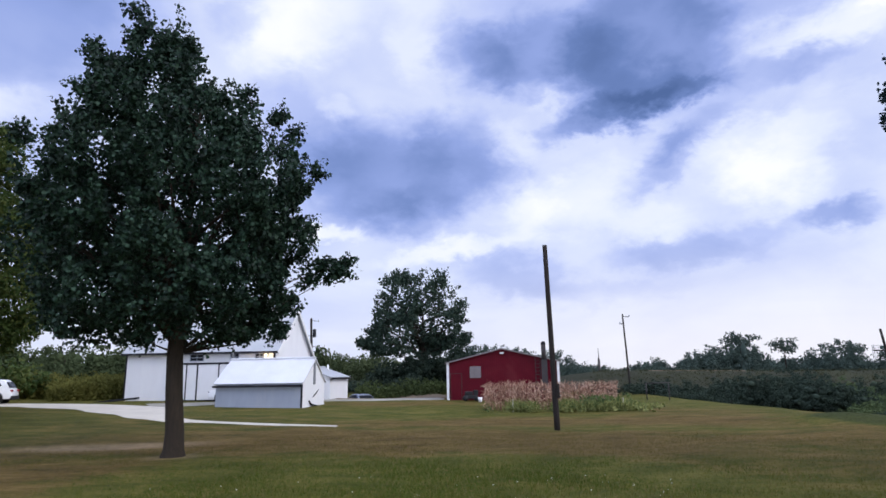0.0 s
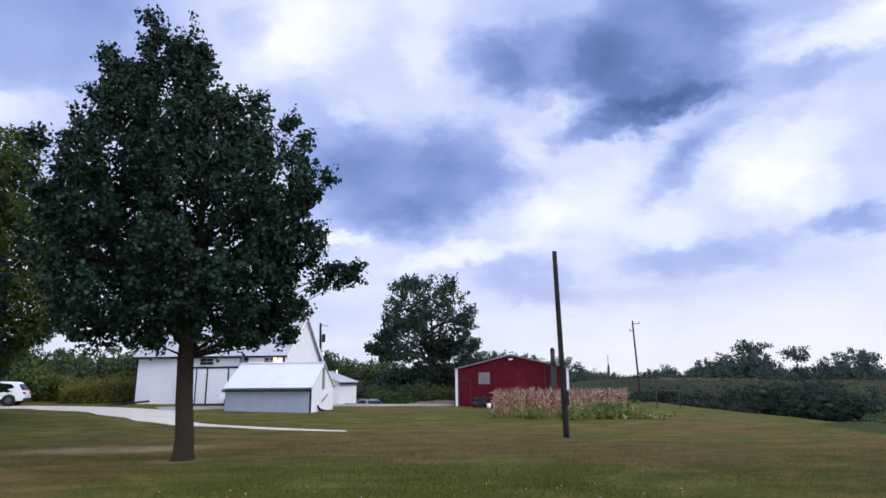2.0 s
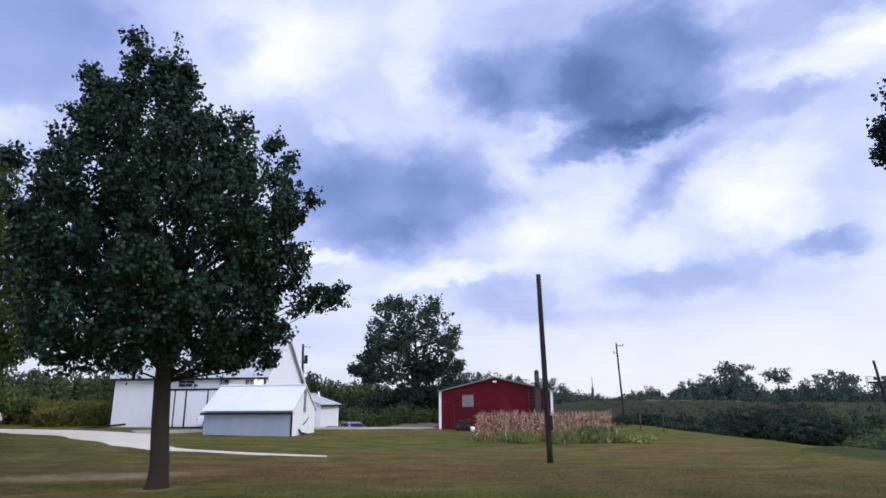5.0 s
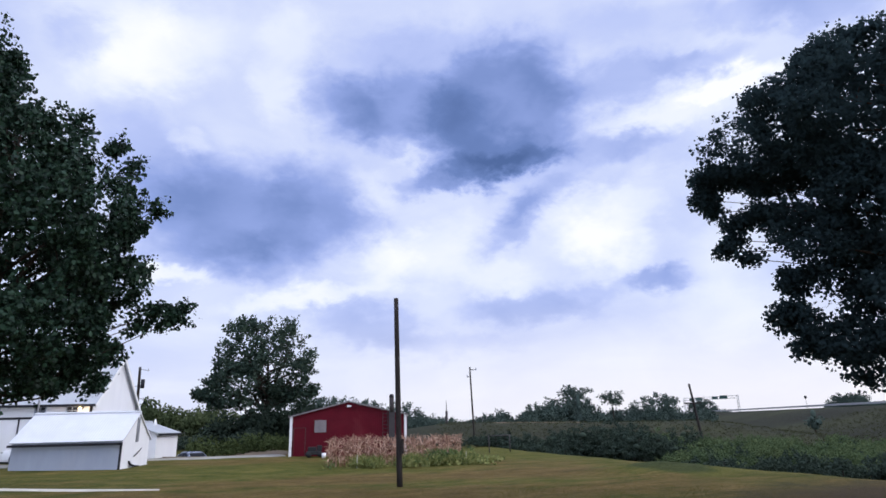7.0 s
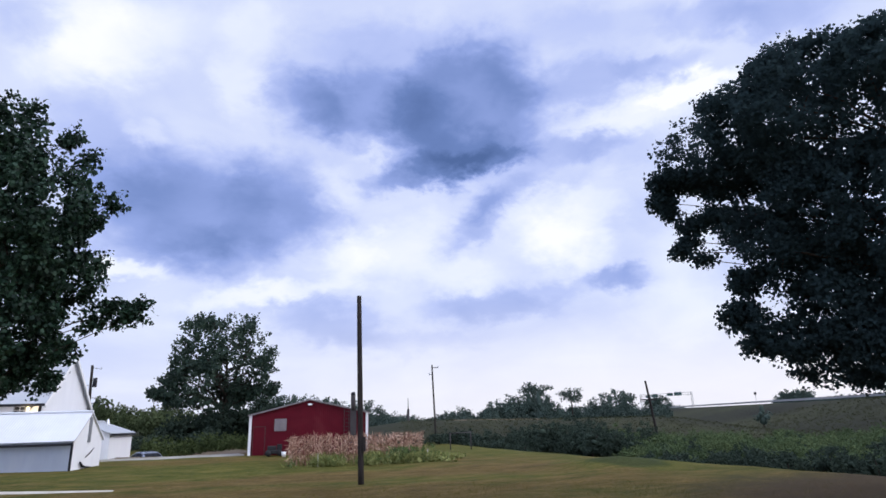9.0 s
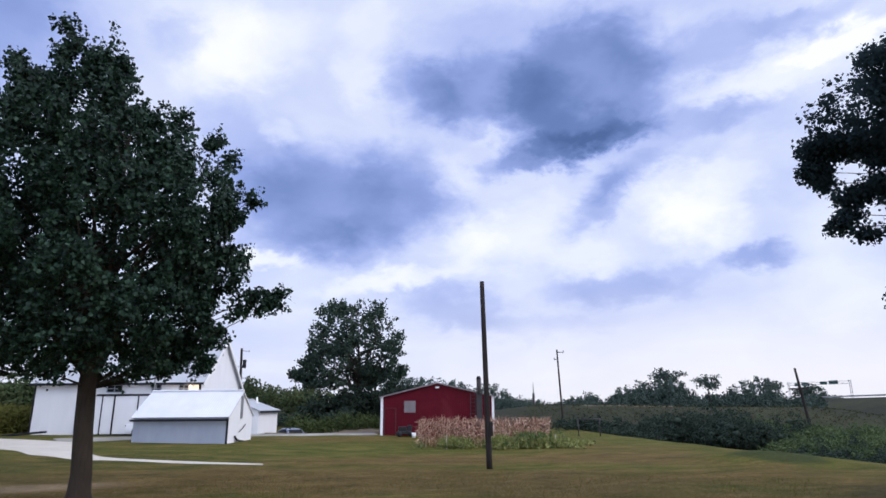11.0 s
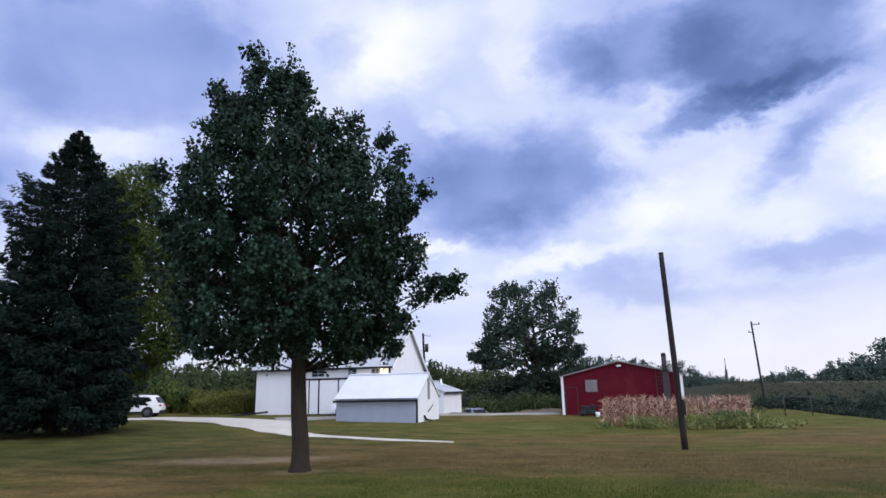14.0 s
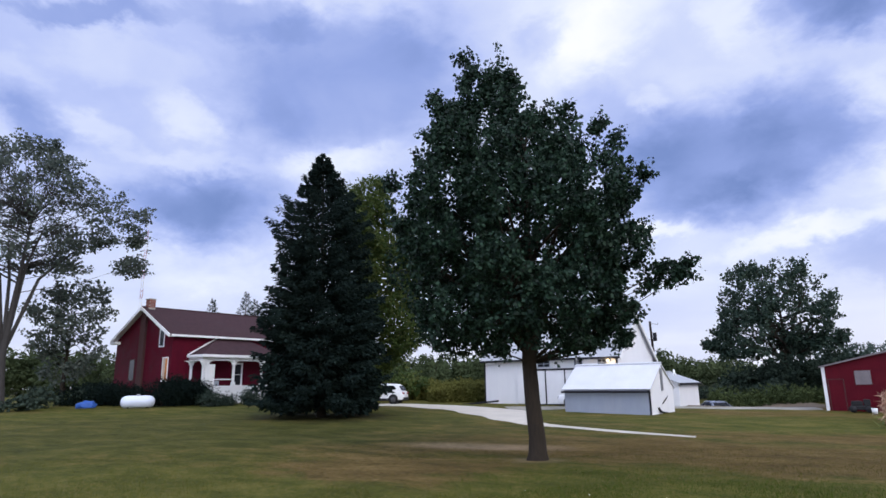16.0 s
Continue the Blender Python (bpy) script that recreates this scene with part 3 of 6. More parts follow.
wild = L.ramp(L.math("ADD", L.math("MULTIPLY", mott, 0.35), L.math("MULTIPLY", field, 0.65)), [(0.34, (0.016, 0.017, 0.012)), (0.5, (0.026, 0.028, 0.016)), (0.66, (0.044, 0.046, 0.021))])
turf = L.mix(rough_fac, turf, wild)
pb = L.add("ShaderNodeBsdfPrincipled")
L.put(turf, pb.inputs["Base Color"])
pb.inputs["Roughness"].default_value = 0.95
pb.inputs["Specular IOR Level"].default_value = 0.1
bmp = L.add("ShaderNodeBump")
bmp.inputs["Strength"].default_value, bmp.inputs["Distance"].default_value = 0.8, 0.05
L.put(L.math("ADD", L.math("MULTIPLY", blade, 0.6), speck), bmp.inputs["Height"])
L.put(bmp.outputs[0], pb.inputs["Normal"])
L.put(pb.outputs[0], L.add("ShaderNodeOutputMaterial").inputs[0])
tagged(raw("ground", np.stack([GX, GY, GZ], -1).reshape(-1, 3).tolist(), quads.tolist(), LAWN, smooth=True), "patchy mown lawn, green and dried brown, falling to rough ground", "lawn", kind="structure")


def ribbon(name, centre, widths, mat, label, category, lift=0.03, kind="structure"):
    """A track draped over the land along a centre line."""
    c = [Vector((x, y, 0)) for x, y in centre]
    fine_c, fine_w = [], []
    for i in range(len(c) - 1):
        p0, p1, p2, p3 = c[max(i - 1, 0)], c[i], c[i + 1], c[min(i + 2, len(c) - 1)]
        for k in range(12):
            t = k / 12
            fine_c.append(0.5 * (2 * p1 + (p2 - p0) * t + (2 * p0 - 5 * p1 + 4 * p2 - p3) * t * t + (3 * p1 - p0 - 3 * p2 + p3) * t ** 3))
            fine_w.append(widths[i] * (1 - t) + widths[i + 1] * t)
    fine_c.append(c[-1])
    fine_w.append(widths[-1])
    verts, faces = [], []
    across = 6
    for i, (p, w) in enumerate(zip(fine_c, fine_w)):
        d = (fine_c[min(i + 1, len(fine_c) - 1)] - fine_c[max(i - 1, 0)]).normalized()
        n = Vector((-d.y, d.x, 0))
        for k in range(across + 1):
            s = (k / across - 0.5) * (w + (0.18 * noise.noise((p.x * 0.7, p.y * 0.7, k)) if k in (0, across) else 0))
            q = p + n * s
            verts.append((q.x, q.y, ground_z(q.x, q.y) + (lift if 0 < k < across else -0.03)))
    for i in range(len(fine_c) - 1):
        for k in range(across):
            a = i * (across + 1) + k
            faces.append((a, a + 1, a + across + 2, a + across + 1))
    return tagged(raw(name, verts, faces, mat, smooth=True), label, category, kind=kind)


ribbon("driveway", [(-52, 44), (-40, 42.6), (-31, 42.2), (-24, 41), (-19, 38), (-15.8, 33.8), (-12.3, 30.1), (-8.5, 28.3), (-4.4, 26.9)], [3.2, 3.0, 3.0, 4.6, 5.6, 3.2, 1.0, 0.6, 0.10], CONCRETE, "pale gravel driveway curving from the house to the barn", "driveway", 0.05)
ribbon("yard_track", [(-19.5, 41.5), (-15.5, 43.8), (-10, 46.5), (-5.5, 47.8), (0.2, 49.5)], [4.0, 2.5, 2.2, 2.4, 2.0], GRAVEL, "gravel yard track between the barn and the red shed", "track", 0.06)


ribbon("dirt_yard", [(-9.0, 51.5), (-5.8, 53.5), (-2.4, 55.0), (0.6, 56.0)], [3.0, 6.5, 9.0, 9.0], DIRT, "bare brown dirt of the yard beside the red shed", "dirt", 0.045)


# ---- foliage ----
RNG = np.random.default_rng(7)


def sphere_points(n):
    v = RNG.normal(size=(n, 3))
    return v / np.linalg.norm(v, axis=1)[:, None]


LEAF_SHAPES = {
    "plain": (np.array([(0, 0, 0), (0.32, 0.45, 0.06), (0, 1, -0.05), (-0.32, 0.45, 0.06)]), [(0, 1, 2), (0, 2, 3)]),
    "lobed": (np.array([(0, 0, 0), (0.5, 0.28, 0.08), (0.28, 0.5, 0.0), (0.38, 0.82, 0.05), (0, 1.0, -0.1), (-0.38, 0.82, 0.05), (-0.28, 0.5, 0.0), (-0.5, 0.28, 0.08)]), [(0, 1, 2), (2, 3, 4), (0, 2, 4), (0, 4, 6), (4, 5, 6), (0, 6, 7)]),
    "broad": (np.array([(0, 0, 0), (0.46, 0.42, 0.10), (0, 1, -0.08), (-0.46, 0.42, 0.10)]), [(0, 1, 2), (0, 2, 3)]),
    "spray": (np.array([(0, 0, 0), (0.17, 0.5, -0.03), (0, 1, -0.06), (-0.17, 0.5, -0.03)]), [(0, 1, 2), (0, 2, 3)]),
    "blade": (np.array([(-0.06, 0, 0), (0.06, 0, 0), (0, 1, 0.12)]), [(0, 1, 2)]),
}


def leaves(points, size, shape="plain", droop=0.35, vary=0.35, heading=None):
    """Vertices and faces of one leaf at each point."""
    base, faces = LEAF_SHAPES[shape]
    n = len(points)
    along = sphere_points(n)
    along[:, 2] -= droop
    if heading is not None:
        along = along * 0.6 + heading
    along /= np.linalg.norm(along, axis=1)[:, None]
    side = np.cross(along, sphere_points(n))
    side /= np.linalg.norm(side, axis=1)[:, None] + 1e-9
    up = np.cross(side, along)
    s = size * (1 + vary * RNG.uniform(-1, 1, n))
    v = points[:, None] + s[:, None, None] * (base[None, :, 0:1] * side[:, None] + base[None, :, 1:2] * along[:, None] + base[None, :, 2:3] * up[:, None])
    f = (np.array(faces)[None] + (np.arange(n) * len(base))[:, None, None]).reshape(-1, 3)
    return v.reshape(-1, 3), f


def mesh_of(name, chunks, mat, parent=None, label=""):
    verts, faces, at = [], [], 0
    for v, f in chunks:
        verts.append(v)
        faces.append(f + at)
        at += len(v)
    verts, faces = np.concatenate(verts), np.concatenate(faces)
    me = bpy.data.meshes.new(name)
    me.vertices.add(len(verts))
    me.vertices.foreach_set("co", verts.astype(np.float32).ravel())
    me.loops.add(len(faces) * 3)
    me.loops.foreach_set("vertex_index", faces.astype(np.int32).ravel())
    me.polygons.add(len(faces))
    me.polygons.foreach_set("loop_start", np.arange(0, len(faces) * 3, 3, dtype=np.int32))
    me.update(calc_edges=True)
    me.validate()
    return finish(name, me, mat, parent, label)


def in_lobes(lobes, n, shell=0.55):
    """Points spread through ellipsoid lobes, more of them near the outside."""
    lobes = np.array(lobes, float)
    vol = np.prod(lobes[:, 3:], axis=1) ** (2 / 3)
    pick = RNG.choice(len(lobes), n, p=vol / vol.sum())
    r = RNG.uniform(0, 1, n) ** (1 / (3 + 3 * shell))
    return lobes[pick, :3] + sphere_points(n) * r[:, None] * lobes[pick, 3:], pick


def in_profile(outline, n, depth, freq, keep, seed, hollow=0.0, tall=1.0, ragged_by=0.20, rim=0.0):
    """Points inside a crown given by rows of (height, left reach, right reach), thinned by noise into boughs and gaps."""
    zs, ls, rs = (np.array(c, float) for c in zip(*sorted(outline)))
    out = []
    size = 0
    off = np.array([seed * 7.3, seed * 3.1, seed * 5.7])
    while size < n:
        z = RNG.uniform(zs[0], zs[-1], n)
        l, r = np.interp(z, zs, ls), np.interp(z, zs, rs)
        w = (r - l) / 2
        ok = RNG.uniform(0, w.max(), n) ** 1.0 < w
        z, l, r, w = z[ok], l[ok], r[ok], w[ok]
        a, q = RNG.uniform(0, 2 * math.pi, len(z)), np.sqrt(RNG.uniform(0, 1, len(z)))
        q = np.maximum(q, RNG.uniform(max(0.2, rim), 1, len(z)))
        ragged = 1 + ragged_by * np.array([noise.noise(Vector((2.2 * math.cos(t), 2.2 * math.sin(t), 0.8 * k)) + Vector(off)) for t, k in zip(a, z)])
        p = np.stack([(l + r) / 2 + ragged * w * q * np.cos(a), ragged * depth * w * q * np.sin(a), z], -1)
        v = np.array([noise.noise(Vector(freq * k * np.array([1, 1, tall]) + off)) for k in p])
        ok = (v > keep[0] + (keep[1] - keep[0]) * q ** 3) & (z > zs[0] + hollow * (1 - q))
        out.append(p[ok])
        size += int(ok.sum())
    return np.concatenate(out)[:n]


def in_boughs(outline, count, per, depth, start, fat, seed, trunk_at, rise):
    """Foliage strung along steep boughs that end on the crown's outline: rows of points, and each bough's two ends."""
    zs, ls, rs = (np.array(c, float) for c in zip(*sorted(outline)))
    pts, ends = [], []
    area = np.cumsum(np.interp(np.linspace(zs[0], zs[-1], 200), zs, rs - ls) + 0.6)
    for i in range(count):
        z = float(np.interp((i + RNG.uniform(0.2, 0.8)) / count, area / area[-1], np.linspace(zs[0], zs[-1], 200)))
        a = i * 2.399963 + seed + RNG.uniform(-0.4, 0.4)
        l, r = np.interp(z, zs, ls), np.interp(z, zs, rs)
        s = RNG.uniform(0.88, 1.04) if RNG.uniform() < 0.68 else RNG.uniform(0.3, 0.7)
        mid = (l + r) / 2
        tip = np.array([mid + s * (r - l) / 2 * math.cos(a), depth * s * (r - l) / 2 * math.sin(a), z])
        out = math.hypot(tip[0], tip[1])
        zb = max(zs[0] - 0.5 + RNG.uniform(0, 0.9), z - rise * out * RNG.uniform(0.75, 1.2) - 1.0)
        zb = min(zb, z - 0.25)
        base = np.array([*trunk_at(zb), zb])
        d = tip - base
        length = np.linalg.norm(d)
        t = start + (1 - start) * RNG.uniform(0, 1, per) ** 0.85
        girth = np.clip(fat * length, 0.35, 2.4 * fat) * (1 - 0.72 * ((t - start) / (1 - start)) ** 1.3)
        jit = sphere_points(per) * (RNG.uniform(0, 1, per) ** 0.45)[:, None] * girth[:, None]
        sag = np.zeros((per, 3))
        sag[:, 2] = 0.10 * length * np.sin(math.pi * t) * (1 if z > zs[0] + 1.5 else 0.5)
        pts.append(base + d * t[:, None] + jit * np.array([1, 1, 0.85]) + sag)
        ends.append((base, tip))
    return np.concatenate(pts), ends


def sprig_leaves(c, axis_x, per, length, spread, leaf, shape, droop, flatten):
    """Leaves strung along one short upward twig at each point of the crown."""
    n = len(c)
    out = np.stack([c[:, 0] - axis_x(c[:, 2]), c[:, 1], np.zeros(n)], -1)
    out /= np.linalg.norm(out, axis=1)[:, None] + 0.6
    d = out * 0.8 + sphere_points(n) * 0.6 + np.array([0.12, 0, 0.55])
    d /= np.linalg.norm(d, axis=1)[:, None]
    size = RNG.uniform(0.6, 1.35, (n, 1, 1))
    u = RNG.uniform(-0.45, 1.0, (n, per, 1))
    wide = spread * (1.1 - 0.55 * np.clip(u, 0, 1)) * size
    p = c[:, None] + d[:, None] * u * length * size + RNG.normal(0, 1, (n, per, 3)).clip(-1.5, 1.5) * wide * np.array([1, 1, flatten])
    return leaves(p.reshape(-1, 3), leaf, shape, droop)


def broad_tree(name, label, at, bearing, trunk, outline, clusters, per, leaf, mat, bark, shape="plain", spread=0.3, droop=0.35, depth=1.0, freq=0.55, keep=(-0.35, 0.05), lobes=(), limbs=16, seed=1.0, top=None, bare=0.0, hollow=0.0, flatten=0.8, lean=None, tall=1.0, ragged_by=0.20, spires=0, core=0, steep=0.35, boughs=None, forks=(), sprigs=None, rim=0.0, inset=0.0):
    """A tree: tapered trunk, limbs into the crown, twigs and single leaves."""
    x, y = at
    root = thing(name, label, "tree", pose(x, y, ground_z(x, y) - 0.05, 0, 0, bearing))
    r0, h0 = trunk
    zs, ls, rs = (np.array(c, float) for c in zip(*sorted(outline)))
    z_top = top or h0 + 0.72 * (zs[-1] - h0)
    crown_x = lambda z: float(np.interp(z, zs, (ls + rs) / 2))
    bm = bmesh.new()
    fork = Vector((max(-0.3, min(0.3, crown_x(h0) * 0.15)), 0, h0))
    peak = Vector((crown_x(z_top) * 0.6 if lean is None else lean, 0, z_top))
    tube(bm, [(0, 0, -0.3), (0, 0, 0.02), (0.01, 0, 0.25), (0.01, 0, 0.7), fork * 0.6, fork, fork.lerp(peak, 0.35), fork.lerp(peak, 0.7), peak], [r0 * 1.7, r0 * 1.45, r0 * 1.15, r0 * 1.03, r0 * 0.95, r0 * 0.9, r0 * 0.55, r0 * 0.3, r0 * 0.08], 14)
    part("trunk", bm, bark, root, smooth=True)
    tall_z = max(zs)
    inner = [(z - 0.8 * inset * (z / tall_z) ** 4, l + inset * min(1, (r - l) / 5), r - inset * min(1, (r - l) / 5)) for z, l, r in outline]
    c = in_profile(inner, clusters, depth, freq, keep, seed, hollow, tall, ragged_by, rim)
    ends = []
    if boughs:
        at_height = lambda z: fork.lerp(peak, min(1, max(0, (z - h0) / (z_top - h0))))[:2]
        c, ends = in_boughs(outline, boughs[0], boughs[1], depth, boughs[2], boughs[3], seed, at_height, boughs[4])
        limbs = len(ends)
        gaps = np.array([noise.noise(Vector(freq * k)) for k in c])
        c = c[gaps > keep[0]]
        c = c[c[:, 2] > zs[0] + hollow * (1 - np.hypot(c[:, 0], c[:, 1]) / 2.6)]
        c = c[(c[:, 2] > zs[0] + 0.14 * (zs[-1] - zs[0])) | (c[:, 0] < 0.3) | (RNG.uniform(0, 1, len(c)) < 0.85)]
        clusters = len(c)
    for lx, ly, lz, rx, ry, rz, n in lobes:
        c = np.concatenate([c, np.array([lx, ly, lz]) + sphere_points(n) * (RNG.uniform(0, 1, (n, 1)) ** 0.4) * np.array([rx, ry, rz])])
    tips = []
    for i in range(limbs + len(lobes)):
        if i < limbs:
            e = c[int(RNG.integers(0, clusters))]
            for _ in range(30):
                if e[2] > h0 + steep * math.hypot(e[0], e[1]):
                    break
                e = c[int(RNG.integers(0, clusters))]
            e = Vector((e[0] * 0.92, e[1] * 0.92, e[2]))
        else:
            e = Vector(lobes[i - limbs][:3])
        k = min(0.85, max(0.0, (e.z - h0 - steep * math.hypot(e.x, e.y)) / max(0.1, z_top - h0)))
        a = fork.lerp(peak, k) + Vector((0, 0, -0.1))
        mid = a.lerp(e, 0.5) + Vector((random.uniform(-0.3, 0.3), random.uniform(-0.3, 0.3), 0.10 * (e - a).length * random.uniform(-0.6, 1)))
        rr = r0 * (0.40 if i < limbs else 0.16) * (1 - 0.75 * k)
        if i < len(ends):
            a, e = Vector(ends[i][0]), Vector(ends[i][1])
            k = min(1, max(0, (a.z - h0) / (z_top - h0)))
            mid = a.lerp(e, 0.5) + Vector((0, 0, 0.10 * (e - a).length))
            rr = r0 * (0.30 if boughs[1] < 30 else 0.34) * (1 - 0.7 * k) * random.uniform(0.5, 0.95)
        bm = bmesh.new()
        tube(bm, [a, a.lerp(mid, 0.5) + Vector((0, 0, 0.03)), mid, mid.lerp(e, 0.5), e], [rr, rr * 0.8, rr * 0.6, rr * 0.35, 0.012], 7)
        for _ in range((5 if not bare else 12) if i < limbs else 0):
            s = mid.lerp(e, random.uniform(-0.5, 0.85)) if not bare else a.lerp(e, random.uniform(0.3, 0.95))
            near = c[np.argsort(((c - np.array(s)) ** 2).sum(1))[int(RNG.integers(3, 25))]]
            t_end = Vector(near)
            tube(bm, [s, s.lerp(t_end, 0.5) + Vector((0, 0, 0.1)), t_end], [rr * 0.28 + 0.008, rr * 0.16 + 0.006, 0.006], 5, cap=False)
        part("limb", bm, bark, root, smooth=True)
    for e in forks:
        e = Vector(e)
        a = fork.lerp(peak, random.uniform(0.0, 0.06)) + Vector((0, 0, -0.35))
        m = a.lerp(e, 0.45) + Vector((-0.10 * e.x, -0.1 * e.y, 0.12 * e.z))
        bm = bmesh.new()
        tube(bm, [a, a.lerp(m, 0.5), m, m.lerp(e, 0.5), e], [r0 * 0.52, r0 * 0.46, r0 * 0.38, r0 * 0.26, r0 * 0.1], 9)
        part("limb", bm, bark, root, smooth=True)
    n = len(c)
    if sprigs:
        chunks = [sprig_leaves(c, lambda z: np.interp(z, zs, (ls + rs) / 2), per, sprigs, spread, leaf, shape, droop, flatten)]
    else:
        pts = (c[:, None] + RNG.normal(0, 1, (n, per, 3)).clip(-1.7, 1.7) * np.array([spread, spread, spread * flatten]) * RNG.uniform(0.5, 1.25, (n, 1, 1))).reshape(-1, 3)
        chunks = [leaves(pts, leaf, shape, droop)]
    if spires:
        s = in_profile(outline, spires, depth, freq, (-1, -1), seed, hollow, tall, ragged_by, 0.93)
        out = s * np.array([1, 1, 0])
        out = out / (np.linalg.norm(out, axis=1)[:, None] + 0.3)
        tip = RNG.uniform(0.3, 1.1, (spires, 1))
        for k in range(7):
            q = s + (np.array([0, 0, 0.16]) + 0.06 * out) * (k - 1) * tip
            chunks.append(leaves((q[:, None] + RNG.normal(0, 1, (spires, 8, 3)).clip(-1.5, 1.5) * (0.17 - 0.018 * k) * np.array([1, 1, 1.2])).reshape(-1, 3), leaf, shape, droop))
    if core:
        k = in_profile(outline, core, depth, freq, keep, seed, hollow + 0.5, tall, 0.0)
        mid_x = np.interp(k[:, 2], zs, (ls + rs) / 2)
        k[:, 0] = mid_x + (k[:, 0] - mid_x) * 0.74
        k[:, 1] *= 0.74
        k[:, 2] = zs[0] + (k[:, 2] - zs[0]) * 0.90 + 0.2
        chunks.append(leaves(k, leaf * 1.5, "broad", droop))
    mesh_of("crown", chunks, mat, root)
    return root


broad_tree("maple_tree", "full green maple with a straight trunk, alone on the lawn", (-7.62, 18.01), 22.9, (0.25, 3.0), [
    (13.8, -1.4, -0.7), (13.4, -1.75, -0.5), (12.9, -2.05, -0.2), (12.4, -2.3, 0.15), (12.0, -2.75, 0.45), (11.6, -3.1, 0.7), (11.3, -3.25, 0.95), (11.0, -3.35, 1.15), (10.6, -3.5, 1.55), (10.1, -3.7, 2.15), (9.6, -3.9, 2.7), (9.0, -3.95, 3.15), (8.4, -4.05, 3.7), (7.9, -4.15, 3.8), (7.3, -4.35, 3.75), (6.7, -4.45, 3.5), (6.1, -4.5, 3.4), (5.5, -4.5, 3.35), (4.9, -4.4, 3.4), (4.3, -4.2, 3.1), (3.9, -3.9, 2.7), (3.5, -3.4, 2.2), (3.15, -2.6, 0.8)],
    2700, 34, 0.118, MAPLE_LEAF, BARK, "broad", 0.10, 0.75, 0.80, 1.45, (0.0, 0.12), [(4.7, -0.2, 5.8, 0.34, 0.3, 0.16, 12), (4.5, -0.2, 5.45, 0.36, 0.3, 0.2, 12), (4.0, -0.2, 5.75, 0.4, 0.4, 0.2, 14), (3.7, -0.1, 5.3, 0.4, 0.4, 0.2, 10), (1.4, 0.0, 11.3, 0.14, 0.2, 0.32, 10), (2.45, 0, 10.7, 0.16, 0.2, 0.35, 12), (2.95, 0, 10.2, 0.14, 0.2, 0.3, 8), (3.8, 0, 9.0, 0.15, 0.2, 0.3, 8), (-4.5, 0, 9.3, 0.16, 0.25, 0.35, 10), (-3.0, 0, 12.1, 0.2, 0.25, 0.25, 10), (-1.9, 0, 13.5, 0.15, 0.2, 0.2, 6), (2.3, 0, 4.1, 0.6, 0.5, 0.4, 26), (3.0, 0.1, 4.5, 0.4, 0.5, 0.35, 16), (2.7, 0.1, 3.6, 0.35, 0.4, 0.25, 12), (1.7, 0.0, 3.6, 0.4, 0.5, 0.25, 10), (-1.2, -0.3, 3.4, 0.6, 0.6, 0.2, 12)], 46, 1.0, None, 0.0, 1.1, 1.0, 0.1, 0.5, 0.2, 80, 0, 0.8, inset=0.24, forks=((-1.4, 0.3, 7.4), (1.2, -0.3, 7.6), (0.5, 0.7, 7.8), (-0.6, -0.6, 8.0), (2.0, 0.2, 6.4), (-2.1, -0.2, 6.2)), sprigs=0.40)

broad_tree("shade_tree", "large dark spreading maple overhanging the lawn edge", (19.6, 10.9), -60.9, (0.42, 2.6), [
    (15.1, -4.1, -3.0), (14.7, -4.7, -2.0), (14.2, -5.4, -0.6), (13.8, -6.2, 1.6), (13.3, -7.2, 3.0), (12.9, -8.0, 4.4), (12.3, -8.6, 5.2), (11.6, -8.75, 5.8), (11.1, -8.7, 6.1), (10.75, -8.4, 6.3), (10.45, -6.7, 6.4), (9.9, -6.1, 6.5), (9.4, -6.3, 6.6), (9.05, -6.8, 6.6), (8.5, -6.9, 6.6), (7.9, -6.7, 6.5), (7.3, -6.4, 6.4), (6.7, -6.2, 6.3), (6.15, -5.7, 6.2), (5.7, -6.2, 6.0), (5.3, -6.4, 5.8), (4.6, -6.1, 5.5), (4.2, -5.7, 5.2), (3.7, -5.1, 4.8), (3.2, -4.8, 4.2), (2.95, -4.0, 3.4)],
    5200, 32, 0.125, DARK_LEAF, BARK, "broad", 0.15, 0.5, 0.5, 0.75, (-0.2, 0.03), [(-8.3, 0, 11.0, 0.5, 0.7, 0.45, 60), (-7.6, 0, 10.95, 0.7, 0.7, 0.35, 60), (-7.0, 0, 10.7, 0.5, 0.6, 0.25, 30), (-6.6, 0, 9.2, 0.6, 0.5, 0.3, 40), (-6.3, 0, 5.5, 0.7, 0.7, 0.5, 60), (-5.8, 0, 4.5, 0.6, 0.6, 0.5, 50), (-6.0, 0, 6.6, 0.5, 0.6, 0.5, 40), (-6.5, 0, 10.1, 0.4, 0.5, 0.25, 22), (-8.45, 0, 10.3, 0.4, 0.6, 0.5, 50), (-8.3, 0, 9.8, 0.22, 0.3, 0.25, 16), (-7.5, 0, 9.05, 0.5, 0.5, 0.25, 40), (-8.0, 0, 8.15, 0.3, 0.4, 0.22, 18), (-7.2, 0, 7.7, 0.3, 0.4, 0.18, 14), (-7.6, 0, 8.5, 0.2, 0.3, 0.3, 12)], 40, 2.0, core=9000, ragged_by=0.16, sprigs=0.36, rim=0.3, inset=0.3)

